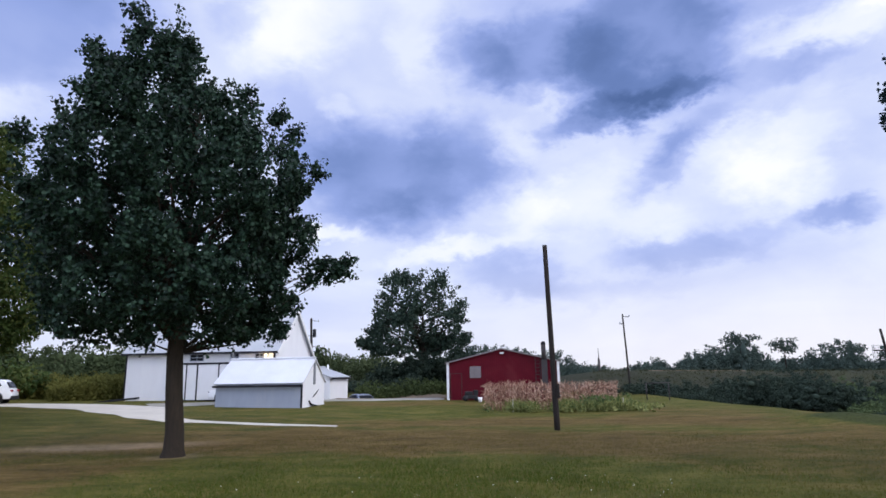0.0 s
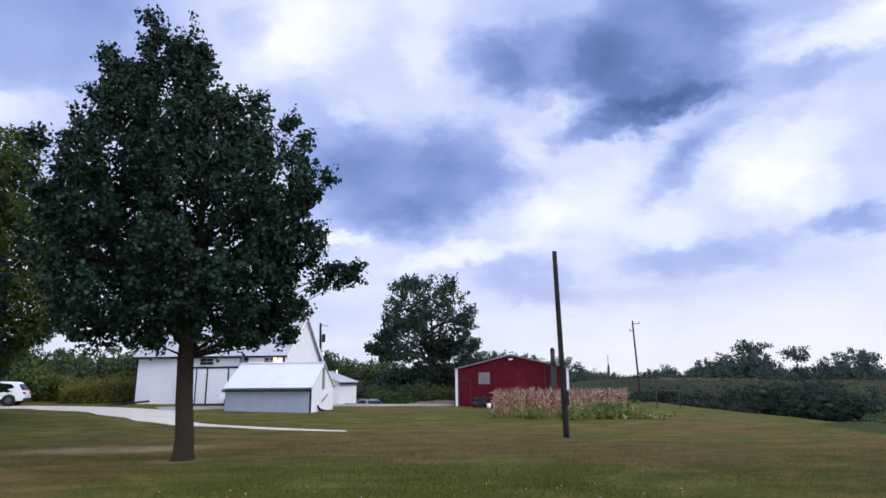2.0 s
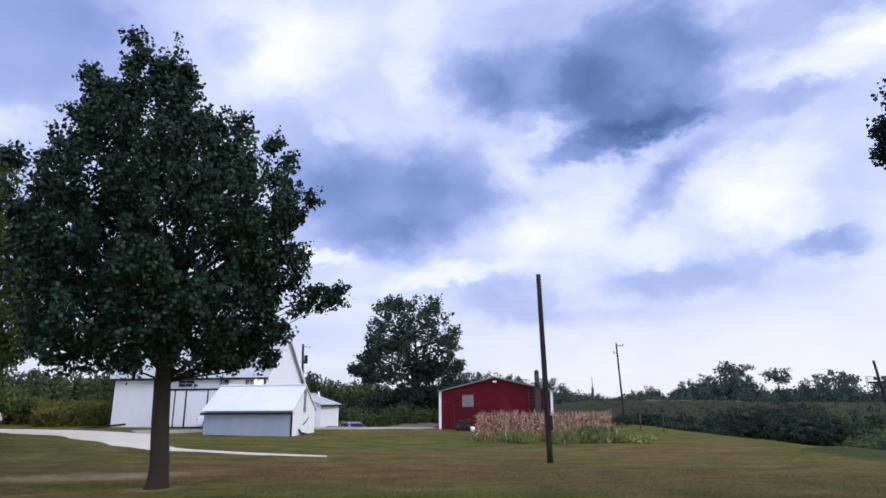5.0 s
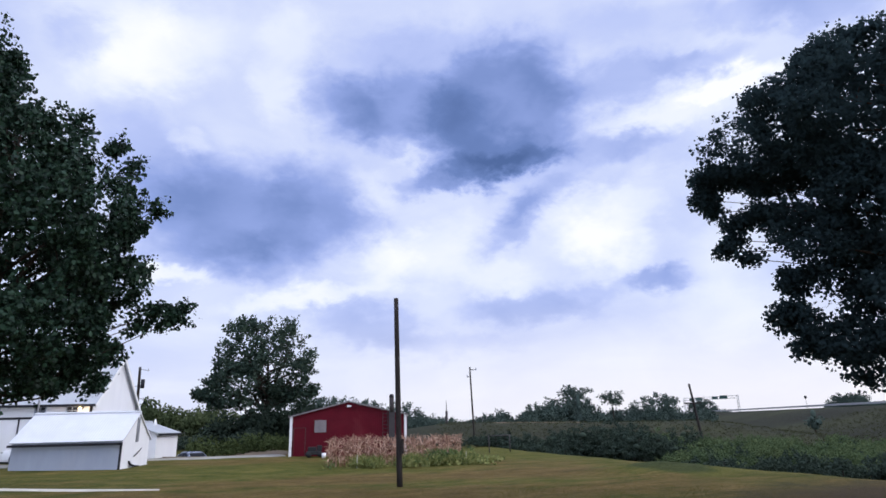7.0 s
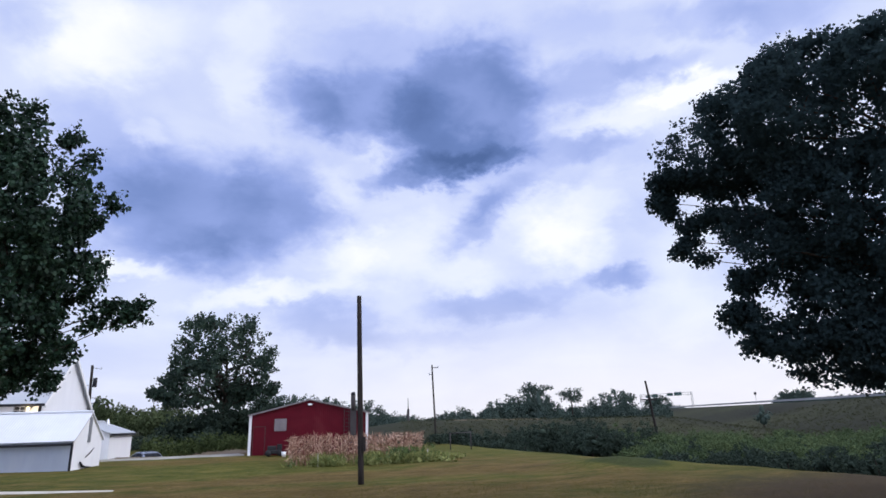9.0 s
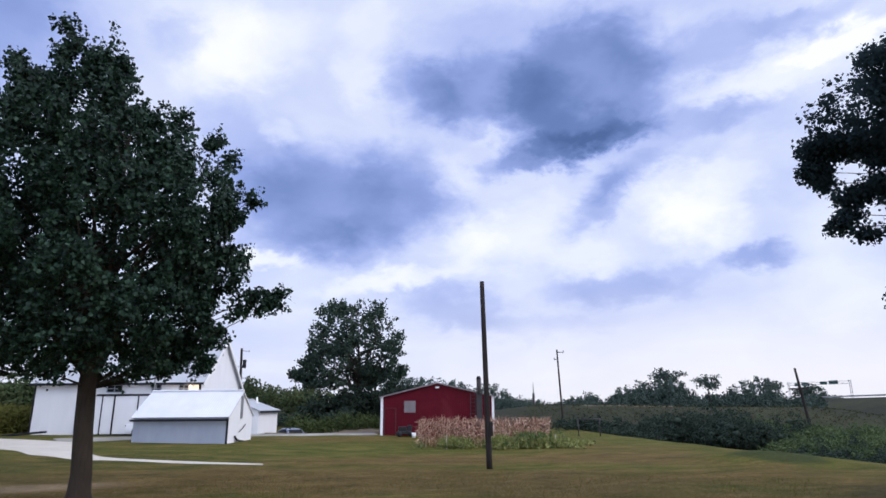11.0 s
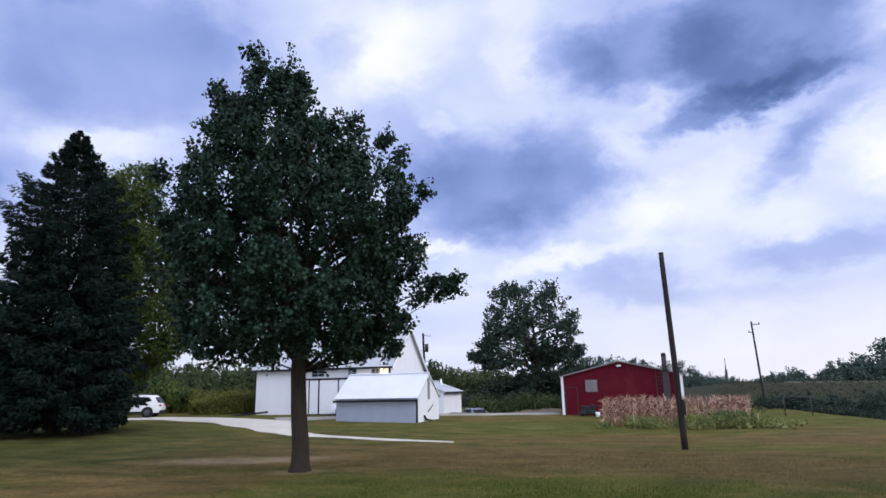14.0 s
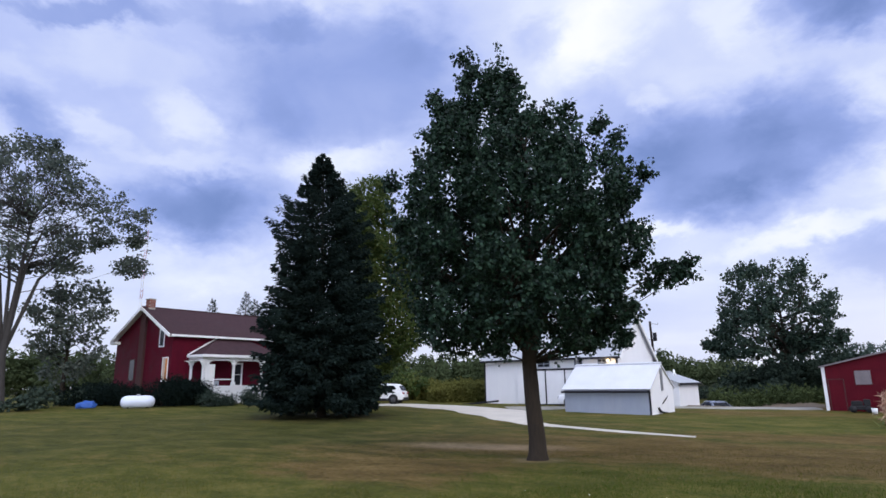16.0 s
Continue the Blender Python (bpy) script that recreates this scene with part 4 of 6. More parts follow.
broad_tree("field_tree", "broad open-crowned tree behind the red shed", (-1.5, 70.0), 1.5, (0.36, 2.8), [
    (13.6, -1.6, 2.8), (13.3, -4.2, 4.0), (12.9, -4.9, 4.7), (12.2, -5.5, 4.9), (11.0, -6.1, 5.1), (9.8, -6.3, 5.2), (8.8, -6.5, 5.5), (8.0, -6.7, 5.7), (7.2, -7.0, 5.4), (6.4, -7.3, 5.1), (5.5, -7.4, 4.6), (4.8, -7.1, 4.0), (4.2, -6.2, 3.0), (3.4, -3.2, 2.2)],
    560, 28, 0.27, WALNUT_LEAF, BARK, "broad", 0.25, 0.3, 0.9, 0.42, (0.04, 0.14), [(-6.6, 0, 5.2, 0.9, 1.0, 0.5, 34), (-5.4, 0, 4.4, 0.8, 0.8, 0.4, 20), (4.4, 0, 5.4, 0.8, 0.9, 0.6, 24), (0.6, 0.5, 5.2, 2.2, 1.6, 1.2, 90)], 44, 3.0, sprigs=0.75, ragged_by=0.16, inset=0.5, forks=((-3.0, 0, 10.0), (2.4, 0, 10.6), (-4.4, 0, 6.8)))

broad_tree("locust_tree", "tall thin-leaved tree with forking limbs beside the house", (-54.9, 24.0), 66.4, (0.32, 4.2), [
    (22.6, -0.6, 1.2), (21.6, -3.2, 1.8), (20.9, -5.0, 2.7), (20.0, -6.0, 4.1), (19.2, -6.6, 5.4), (18.1, -6.8, 7.2), (17.1, -6.8, 9.0), (16.3, -6.8, 9.0), (15.5, -6.8, 8.0), (14.4, -6.6, 6.4), (12.8, -6.4, 4.4), (10.5, -6.2, 2.4)],
    560, 26, 0.23, THIN_LEAF, BARK_PALE, "broad", 0.34, 0.1, 0.9, 0.38, (0.06, 0.16), [(8.1, 0, 12.2, 1.0, 1.2, 0.9, 40), (8.3, 0, 14.6, 0.7, 1.0, 0.7, 24), (6.0, 0, 14.2, 1.2, 1.2, 0.4, 18), (3.4, 0, 11.6, 1.3, 1.4, 0.5, 20)], 60, 4.0, 17.5, 1.0, 0.0, 0.42, 0.6, 1.7, 0.14, 0, 0, 0.35, forks=((4.6, 0.4, 14.2), (-3.0, 0.5, 15.0), (1.8, 0.6, 16.5), (-1.0, -0.5, 14.0)), sprigs=0.9)

broad_tree("yard_tree", "young green tree with a bushy crown beyond the house", (-57.6, 30.0), 62.5, (0.2, 2.2), [
    (10.9, -0.8, 1.4), (10.2, -2.2, 2.8), (9.2, -3.0, 3.6), (8.0, -3.3, 3.8), (6.8, -3.2, 3.6), (5.6, -2.8, 3.2), (4.4, -2.4, 2.6), (3.0, -2.0, 2.2), (1.8, -1.6, 1.8)],
    200, 26, 0.27, THIN_LEAF, BARK, "broad", 0.32, 0.2, 0.9, 0.5, (-0.10, 0.10), (), 22, 6.0, sprigs=0.7)

broad_tree("turning_tree", "yellow-green tree turning to autumn behind the spruce", (-28.0, 36.2), 36.2, (0.26, 2.4), [
    (17.5, -0.8, 0.9), (16.6, -1.9, 1.5), (15.0, -2.2, 2.2), (13.0, -2.2, 3.4), (10.0, -2.2, 4.4), (7.0, -2.0, 4.6), (5.0, -1.8, 4.0), (3.0, -1.4, 1.4), (1.6, -1.0, 0.7), (0.6, -0.6, 0.5)],
    1300, 28, 0.22, TURNING_LEAF, BARK, "plain", 0.26, 0.4, 0.9, 0.6, (-0.3, 0.02), (), 16, 5.0, core=2500, sprigs=0.5)


def spruce(name, label, at, height, radius, boughs, mat=NEEDLE, lean=0.0, needles=70, low=0.6):
    """A spruce: one straight trunk and tiers of drooping, feathered boughs."""
    x, y = at
    root = thing(name, label, "tree", pose(x, y, ground_z(x, y) - 0.05))
    cylinder("trunk", (0, 0, -0.3), (lean, 0, height * 0.97), 0.30 * height / 17, 0.03, BARK, root)
    chunks = []
    for i in range(boughs):
        k = (i + 0.5) / boughs
        z = low + (height - low) * (1 - (1 - k) ** 0.75) * 1.0
        f = z / height
        reach = radius * float(np.interp(f, (0, 0.08, 0.18, 0.28, 0.36, 0.44, 0.52, 0.61, 0.70, 0.76, 0.82, 0.86, 0.93, 1), (0.75, 0.95, 0.93, 0.87, 0.95, 0.86, 0.77, 0.73, 0.80, 0.70, 0.50, 0.37, 0.22, 0.03))) * RNG.uniform(0.74, 1.07)
        a = i * 2.399963 + RNG.uniform(-0.3, 0.3)
        d = np.array([math.cos(a), math.sin(a), 0])
        side = np.array([-d[1], d[0], 0])
        s = RNG.uniform(0.08, 1.0, needles) ** 0.7
        drop = -0.30 * s * reach * (1 - 0.55 * f) + 0.24 * s ** 2.5 * reach
        wide = reach * 0.24 * (1 - 0.7 * s) + 0.12
        pts = np.array([lean * f, 0, z]) + s[:, None] * reach * d + (RNG.uniform(-1, 1, needles) * wide)[:, None] * side
        pts[:, 2] += drop + RNG.uniform(-0.22, 0.10, needles)
        out = d * 0.9 + side * RNG.uniform(-0.8, 0.8, needles)[:, None] + np.array([0, 0, -0.25])
        chunks.append(leaves(pts, 0.30 * (0.6 + 0.45 * (1 - f)), "spray", 0.1, 0.4, out))
    mesh_of("crown", chunks, mat, root)
    return root


spruce("spruce_tree", "tall dark blue-green spruce with drooping boughs beside the drive", (-26.4, 29.3), 17.4, 4.4, 430, lean=-0.5, needles=300, low=0.85)


# ---- buildings ----
def frame_at(a, b, z):
    """The pose of a building whose front runs from a to b, seen from outside, and whose depth runs away behind."""
    return pose(a[0], a[1], z, 0, 0, math.degrees(math.atan2(b[1] - a[1], b[0] - a[0])))


def window(parent, x0, x1, z0, z1, y, axis="x", mat=PANE, trim=0.09, bars=1, name="window", frame_mat=None):
    """A framed window on a wall: on the front (axis x, at depth y) or on an end wall (axis y, at x = y)."""
    m = Matrix.Identity(4) if axis == "x" else Matrix(((0, -1, 0, y), (1, 0, 0, 0), (0, 0, 1, 0), (0, 0, 0, 1)))
    yy = y if axis == "x" else 0.0
    bm = bmesh.new()
    for d in ((x0 - trim, x0, z0 - trim, z1 + trim), (x1, x1 + trim, z0 - trim, z1 + trim), (x0, x1, z1, z1 + trim), (x0, x1, z0 - trim, z0)):
        box(bm, d[0], d[1], yy - 0.06, yy + 0.04, d[2], d[3], m)
    w = part(name, bm, frame_mat or WHITE_PAINT, parent, "painted window frame")
    bm = bmesh.new()
    box(bm, x0, x1, yy - 0.015, yy + 0.03, z0, z1, m)
    part("pane", bm, mat, w)
    bm = bmesh.new()
    box(bm, x0, x1, yy - 0.04, yy - 0.016, (z0 + z1) / 2 - 0.025, (z0 + z1) / 2 + 0.025, m)
    for k in range(bars):
        c = x0 + (x1 - x0) * (k + 1) / (bars + 1)
        box(bm, c - 0.02, c + 0.02, yy - 0.038, yy - 0.017, z0, z1, m)
    part("glazing_bar", bm, frame_mat or WHITE_PAINT, w)
    return w


def gable_body(parent, length, depth, eave, ridge, mat, base=-0.5, name="wall", along="x"):
    """Four thick walls, the end walls rising to the gable; the ridge runs along x (or along y)."""
    t = 0.14
    if along == "x":
        boxed(name, (t, length - t, 0, t, base, eave), mat, parent)
        boxed(name, (t, length - t, depth - t, depth, base, eave), mat, parent)
        for x in (0, length - t):
            bm = bmesh.new()
            vs = [(x, 0, base), (x, depth, base), (x, depth, eave), (x, depth / 2, ridge), (x, 0, eave)]
            a = [bm.verts.new(v) for v in vs]
            b = [bm.verts.new((v[0] + t, v[1], v[2])) for v in vs]
            bm.faces.new(a)
            bm.faces.new(b[::-1])
            for i in range(5):
                j = (i + 1) % 5
                bm.faces.new((a[j], a[i], b[i], b[j]))
            bmesh.ops.recalc_face_normals(bm, faces=bm.faces)
            part(name, bm, mat, parent)
    else:
        for y in (0, depth - t):
            bm = bmesh.new()
            prism(bm, [(0, base), (length, base), (length, eave), (length / 2, ridge), (0, eave)], y, y + t)
            part(name, bm, mat, parent)
        boxed(name, (0, t, t, depth - t, base, eave), mat, parent)
        boxed(name, (length - t, length, t, depth - t, base, eave), mat, parent)


def gable_roof(parent, length, depth, eave, ridge, mat, over=0.35, thick=0.12, along="x", lift=0.05, end=0.35):
    half = (depth if along == "x" else length) / 2
    k = (ridge - eave) / half
    for s in (-1, 1):
        bm = bmesh.new()
        if along == "x":
            y0 = half + s * (half + over)
            q = [(-end, half, ridge + lift), (length + end, half, ridge + lift), (length + end, y0, eave - over * k + lift), (-end, y0, eave - over * k + lift)]
        else:
            x0 = half + s * (half + over)
            q = [(half, -end, ridge + lift), (half, depth + end, ridge + lift), (x0, depth + end, eave - over * k + lift), (x0, -end, eave - over * k + lift)]
        slab(bm, q, thick)
        part("roof", bm, mat, parent)
    bm = bmesh.new()
    if along == "x":
        tube(bm, [(-end, half, ridge + lift + 0.02), (length + end, half, ridge + lift + 0.02)], [0.08, 0.08], 6)
    else:
        tube(bm, [(half, -end, ridge + lift + 0.02), (half, depth + end, ridge + lift + 0.02)], [0.08, 0.08], 6)
    part("ridge_cap", bm, mat, parent)


# barn
barn = thing("barn", "long white wooden barn with a pale metal roof", "barn", frame_at((-24.0, 47.2), (-12.4, 46.4), 0.5))
BE, BR_ = 3.78, 7.25
gable_body(barn, 11.63, 9.6, BE, BR_, WHITE_BOARD)
gable_roof(barn, 11.63, 9.6, BE, BR_, BARN_ROOF, 0.30, 0.10, end=0.30)
boxed("eave_board", (-0.30, 11.93, -0.34, -0.24, BE - 0.30, BE - 0.14), DARK_TRIM, barn, "dark eave board")
boxed("door_track", (4.4, 9.6, -0.14, -0.01, 2.72, 2.86), DARK_TRIM, barn, "dark sliding-door track")
for x0, x1 in ((3.1, 4.82), (4.86, 5.62), (5.74, 7.30), (7.40, 9.2)):
    d = boxed("sliding_door", (x0, x1, -0.10, -0.02, 0.12, 2.72), WHITE_BOARD, barn, "white board sliding door", 0.01)
for x in (4.84, 5.68, 7.35):
    boxed("door_gap", (x - 0.045, x + 0.045, -0.115, -0.004, 0.10, 2.72), DARK_TRIM, barn, "dark gap between the doors")
# solid dark strip standing in for the shade below the doors
boxed("door_sill", (4.3, 7.2, -0.16, -0.004, -0.15, 0.10), DARK_TRIM, barn, "dark strip for the shade in the gap under the doors")
window(barn, 5.05, 6.05, 3.02, 3.46, 0.0, trim=0.05, frame_mat=GREY_BOARD)
window(barn, 8.2, 8.8, 3.0, 3.48, 0.0, trim=0.05, frame_mat=GREY_BOARD)
window(barn, 10.12, 10.75, 3.02, 3.46, 0.0, trim=0.05, frame_mat=GREY_BOARD)
boxed("corner_board", (-0.05, 0.06, -0.03, 0.05, -0.3, BE - 0.15), DARK_TRIM, barn, "dark corner board")
boxed("corner_board", (11.50, 11.65, -0.03, 0.05, -0.3, BE - 0.15), DARK_TRIM, barn, "dark corner board")
lamp_body = cylinder("wall_lamp", (11.0, -0.02, 3.42), (11.0, -0.22, 3.40), 0.05, 0.11, STEEL, barn, "lit warm barn wall lamp")
bm = bmesh.new()
bmesh.ops.create_uvsphere(bm, u_segments=12, v_segments=8, radius=0.09, matrix=Matrix.Translation((11.0, -0.27, 3.36)))
part("bulb", bm, glow("warm_bulb", (1.0, 0.72, 0.36), 7.0), lamp_body, smooth=True)
glow_lamp = new("barn_lamp_light", bpy.data.lights.new("barn_lamp_light", "POINT"))
glow_lamp.data.energy, glow_lamp.data.color, glow_lamp.data.shadow_soft_size = 30, (1.0, 0.72, 0.36), 0.1
glow_lamp.matrix_world = barn.matrix_world @ Matrix.Translation((11.0, -0.42, 3.34))
cylinder("vent_pipe", (8.55, -0.45, 2.6), (8.5, -0.45, 5.0), 0.07, 0.07, STEEL, barn, "grey steel vent pipe")
boxed("gable_vent", (11.62, 11.72, 4.0, 4.35, 5.9, 6.5), STEEL, barn, "hay hood bracket on the gable")
for s in (-1, 1):
    bm = bmesh.new()
    k = (BR_ - BE) / 4.8
    y0 = 4.8 + s * 5.1
    slab(bm, [(11.90, 4.8, BR_ + 0.0), (11.96, 4.8, BR_ + 0.0), (11.96, y0, BE - 0.3 * k), (11.90, y0, BE - 0.3 * k)], 0.24)
    part("rake_board", bm, WHITE_PAINT, barn, "pale rake board")

# small shed in front of the barn
shed = thing("shed", "low white shed with a grey board front and a dented gable", "shed", frame_at((-14.4, 39.9), (-8.6, 38.9), 0.34))
gable_body(shed, 5.88, 3.9, 1.55, 3.0, WHITE_BOARD)
gable_roof(shed, 5.88, 3.9, 1.55, 3.0, METAL_ROOF, 0.16, 0.07, end=0.10)
boxed("front_panel", (0.02, 5.80, -0.05, -0.003, -0.3, 1.45), GREY_BOARD, shed, "grey weathered board front")
boxed("eave_board", (-0.11, 5.98, -0.30, -0.165, 1.24, 1.37), DARK_TRIM, shed, "dark eave edge")
boxed("corner_strip", (5.80, 5.90, -0.07, 0.02, -0.3, 1.4), DARK_TRIM, shed, "dark split corner strip")
boxed("vent_strip", (5.88, 5.95, 1.80, 2.08, 1.35, 2.75), STEEL, shed, "grey louvre strip under the ridge")
bm = bmesh.new()
tube(bm, [(5.92, 1.75, 0.55), (5.97, 2.15, 0.75), (5.95, 2.65, 1.0)], [0.035, 0.03, 0.02], 5)
part("loose_batten", bm, DARK_TRIM, shed, "loose dark batten")
bm = bmesh.new()
tube(bm, [(5.95, 1.0, 0.32), (5.99, 1.2, 0.10), (5.97, 1.7, 0.02), (5.95, 2.5, -0.02)], [0.05, 0.07, 0.06, 0.02], 6)
part("torn_edge", bm, DARK_TRIM, shed, "torn dark bottom edge")

# lean-to beside the barn
annex = thing("outbuilding", "small white outbuilding with a shallow pale roof", "shed", pose(-12.9, 49.6, 0.42, 0, 0, -8.0))
gable_body(annex, 4.3, 4.9, 1.72, 2.5, WHITE_BOARD, along="y")
gable_roof(annex, 4.3, 4.9, 1.72, 2.5, BARN_ROOF, 0.2, 0.08, along="y", end=0.2)
boxed("eave_board", (4.46, 4.54, -0.2, 5.1, 1.52, 1.66), DARK_TRIM, annex, "dark eave edge")
cylinder("roof_vent", (2.9, 3.6, 2.2), (2.9, 3.6, 2.75), 0.16, 0.05, WHITE_PAINT, annex, "white roof vent")

# red shed
red = thing("red_shed", "low red metal shed with white corner trim and a grey flue", "shed", frame_at((0.65, 47.7), (9.1, 46.0), 0.2))
RE, RR = 2.85, 3.86
gable_body(red, 8.62, 9.0, RE, RR, RED_METAL, along="y")
gable_roof(red, 8.62, 9.0, RE, RR, METAL_ROOF, 0.12, 0.08, along="y", end=0.15)
for x0, x1 in ((0.0, 0.17), (8.46, 8.62)):
    boxed("corner_trim", (x0 - 0.02, x1, -0.05, -0.003, -0.3, RE), WHITE_PAINT, red, "white corner trim")
for s in (-1, 1):
    bm = bmesh.new()
    x0 = 4.31 + s * 4.43
    slab(bm, [(4.31, -0.20, RR + 0.05), (4.31, -0.151, RR + 0.05), (x0, -0.151, RE + 0.02), (x0, -0.20, RE + 0.02)], 0.10)
    part("rake_trim", bm, BOARDED, red, "dull grey-brown rake trim")
boxed("shed_door", (0.32, 1.12, -0.03, -0.003, -0.2, 2.0), RED_METAL, red, "dull red plank door")
for x0, x1, z0, z1 in ((0.26, 0.31, -0.2, 2.06), (1.13, 1.18, -0.2, 2.06), (0.31, 1.13, 2.01, 2.06)):
    boxed("door_trim", (x0, x1, -0.04, -0.003, z0, z1), BREAST, red, "dark door surround")
w = boxed("window", (1.80, 2.66, -0.05, 0.02, 1.68, 2.55), BOARDED, red, "grey boarded window")
boxed("window_panel", (1.87, 2.59, -0.065, -0.051, 1.75, 2.48), BOARDED, w)
lampb = boxed("gable_lamp", (4.18, 4.48, -0.22, -0.01, 3.46, 3.58), WHITE_PAINT, red, "small white lamp under the gable")
boxed("flue_panel", (7.3, 7.74, -0.22, -0.004, 0.4, 3.16), FLUE, red, "grey metal flue panel")
cylinder("flue_pipe", (7.5, -0.12, 3.0), (7.5, -0.12, 4.1), 0.17, 0.17, FLUE, red, "dull flue pipe")
cylinder("flue_cap", (7.5, -0.12, 4.1), (7.5, -0.12, 4.32), 0.20, 0.12, DARK_TRIM, red, "dark flue cap")
for x in (6.85, 7.2):
    cylinder("ladder_rail", (x, -0.12, 0.3), (x, -0.12, 3.1), 0.02, 0.02, FLUE, red, sides=6)
for k in range(10):
    cylinder("ladder_rung", (6.85, -0.12, 0.5 + 0.27 * k), (7.2, -0.12, 0.5 + 0.27 * k), 0.015, 0.015, FLUE, red, sides=6)

# house
house = thing("house", "red wooden farmhouse with white trim and a brown shingle roof", "house", pose(-47.6, 33.6, 0.95, 0, 0, math.degrees(math.atan2(0.992, 0.12))))
# local x runs along the long front, local y away from it; the camera sees the end wall at x = 0
HE, HR, HD, HL = 6.0, 8.7, 10.4, 12.5
gable_body(house, HL, HD, HE, HR, RED_SIDING)
gable_roof(house, HL, HD, HE, HR, SHINGLE, 0.35, 0.12, end=0.45)
hk = (HR - HE) / (HD / 2)
boxed("fascia", (-0.36, HL + 0.36, -0.42, -0.34, HE - 0.36 * hk - 0.08, HE - 0.36 * hk + 0.10), WHITE_PAINT, house, "white fascia board")
for s in (-1, 1):
    bm = bmesh.new()
    y0 = HD / 2 + s * (HD / 2 + 0.36)
    slab(bm, [(-0.53, HD / 2, HR + 0.06), (-0.455, HD / 2, HR + 0.06), (-0.455, y0, HE - 0.36 * hk + 0.06), (-0.53, y0, HE - 0.36 * hk + 0.06)], 0.26)
    part("bargeboard", bm, WHITE_PAINT, house, "white bargeboard")
for s in (-1, 1):
    bm = bmesh.new()
    y0 = HD / 2 + s * (HD / 2 + 0.36)
    slab(bm, [(-0.45, HD / 2, HR - 0.10), (-0.01, HD / 2, HR - 0.10), (-0.01, y0, HE - 0.36 * hk - 0.10), (-0.45, y0, HE - 0.36 * hk - 0.10)], 0.03)
    part("soffit", bm, WHITE_PAINT, house, "white rake soffit")
boxed("eave_return", (-0.53, -0.01, HD - 0.7, HD + 0.36, HE - 0.50, HE - 0.24), WHITE_PAINT, house, "white boxed eave return")
window(house, 1.5, 2.2, 5.0, 6.4, -0.002, axis="y", trim=0.10, bars=1)
window(house, 0.55, 1.35, 1.95, 3.9, -0.002, axis="y", mat=CURTAIN_PANE, trim=0.08)
lit = boxed("lit_pane", (-0.035, -0.02, 0.58, 0.92, 2.0, 3.85), glow("lamplit_curtain", (1.0, 0.42, 0.16), 0.36), house, "curtain lit orange by a lamp inside")
window(house, 6.5, 7.4, 2.1, 3.9, -0.002, axis="y", trim=0.10, frame_mat=BREAST)
cb = boxed("chimney", (0.05, 0.60, HD / 2 - 0.40, HD / 2 + 0.30, HR - 0.5, HR + 0.75), MORTAR, house, "red brick chimney")
for row in range(5):
    z0 = HR + 0.02 + row * 0.145
    for k in range(4):
        y0 = HD / 2 - 0.41 + k * 0.175 + (0.06 if row % 2 else 0)
        boxed("brick", (0.035, 0.06, y0, y0 + 0.15, z0, z0 + 0.12), BRICK, cb)
    for k in range(3):
        x0 = 0.06 + k * 0.18 + (0.05 if row % 2 else 0)
        boxed("brick", (x0, x0 + 0.155, HD / 2 - 0.415, HD / 2 - 0.39, z0, z0 + 0.12), BRICK, cb)
boxed("chimney_breast", (-0.22, -0.004, HD / 2 - 0.45, HD / 2 + 0.45, -0.4, HR - 0.12), BREAST, house, "dull brown brick chimney breast")
boxed("chimney_cap", (-0.01, 0.66, HD / 2 - 0.46, HD / 2 + 0.36, HR + 0.75, HR + 0.86), MORTAR, house, "grey chimney cap", 0.02)
# porch along the front
PZ, PT, PX0, PX1, PD = 4.12, 5.72, 1.65, 10.2, 2.2
porch = boxed("porch_floor", (PX0, PX1, -PD, -0.005, 1.25, 1.45), WHITE_PAINT, house, "white painted porch floor")
boxed("porch_skirt", (PX0 + 0.1, PX1 - 0.1, -PD + 0.06, -PD + 0.12, -0.4, 1.25), WHITE_PAINT, house, "white porch skirting")
bm = bmesh.new()
slab(bm, [(PX0 - 0.15, -PD - 0.25, PZ), (PX1 + 0.15, -PD - 0.25, PZ), (PX1 - 2.6, -0.01, PT), (PX0 + 2.6, -0.01, PT)], 0.1)
slab(bm, [(PX0 - 0.15, -0.01, PZ), (PX0 - 0.15, -PD - 0.25, PZ), (PX0 + 2.6, -0.01, PT)], 0.1)
slab(bm, [(PX1 + 0.15, -PD - 0.25, PZ), (PX1 + 0.15, -0.01, PZ), (PX1 - 2.6, -0.01, PT)], 0.1)
part("porch_roof", bm, SHINGLE, house)
bm = bmesh.new()
tube(bm, [(PX0 - 0.2, -0.06, PZ + 0.04), (PX0 + 2.6, -0.06, PT + 0.06)], [0.08, 0.08], 4)
part("flashing", bm, WHITE_PAINT, house, "white flashing board")
boxed("porch_fascia", (PX0 - 0.18, PX1 + 0.18, -PD - 0.31, -PD - 0.252, PZ - 0.20, PZ + 0.03), WHITE_PAINT, house, "white porch fascia")
boxed("porch_fascia", (PX0 - 0.24, PX0 - 0.18, -PD - 0.31, -0.01, PZ - 0.20, PZ + 0.03), WHITE_PAINT, house, "white porch fascia")
boxed("porch_beam", (PX0, PX1, -PD, -PD + 0.16, PZ - 0.48, PZ - 0.20), WHITE_PAINT, house, "white porch beam")
boxed("porch_beam", (PX0, PX0 + 0.16, -PD + 0.16, -0.01, PZ - 0.48, PZ - 0.20), WHITE_PAINT, house, "white porch beam")


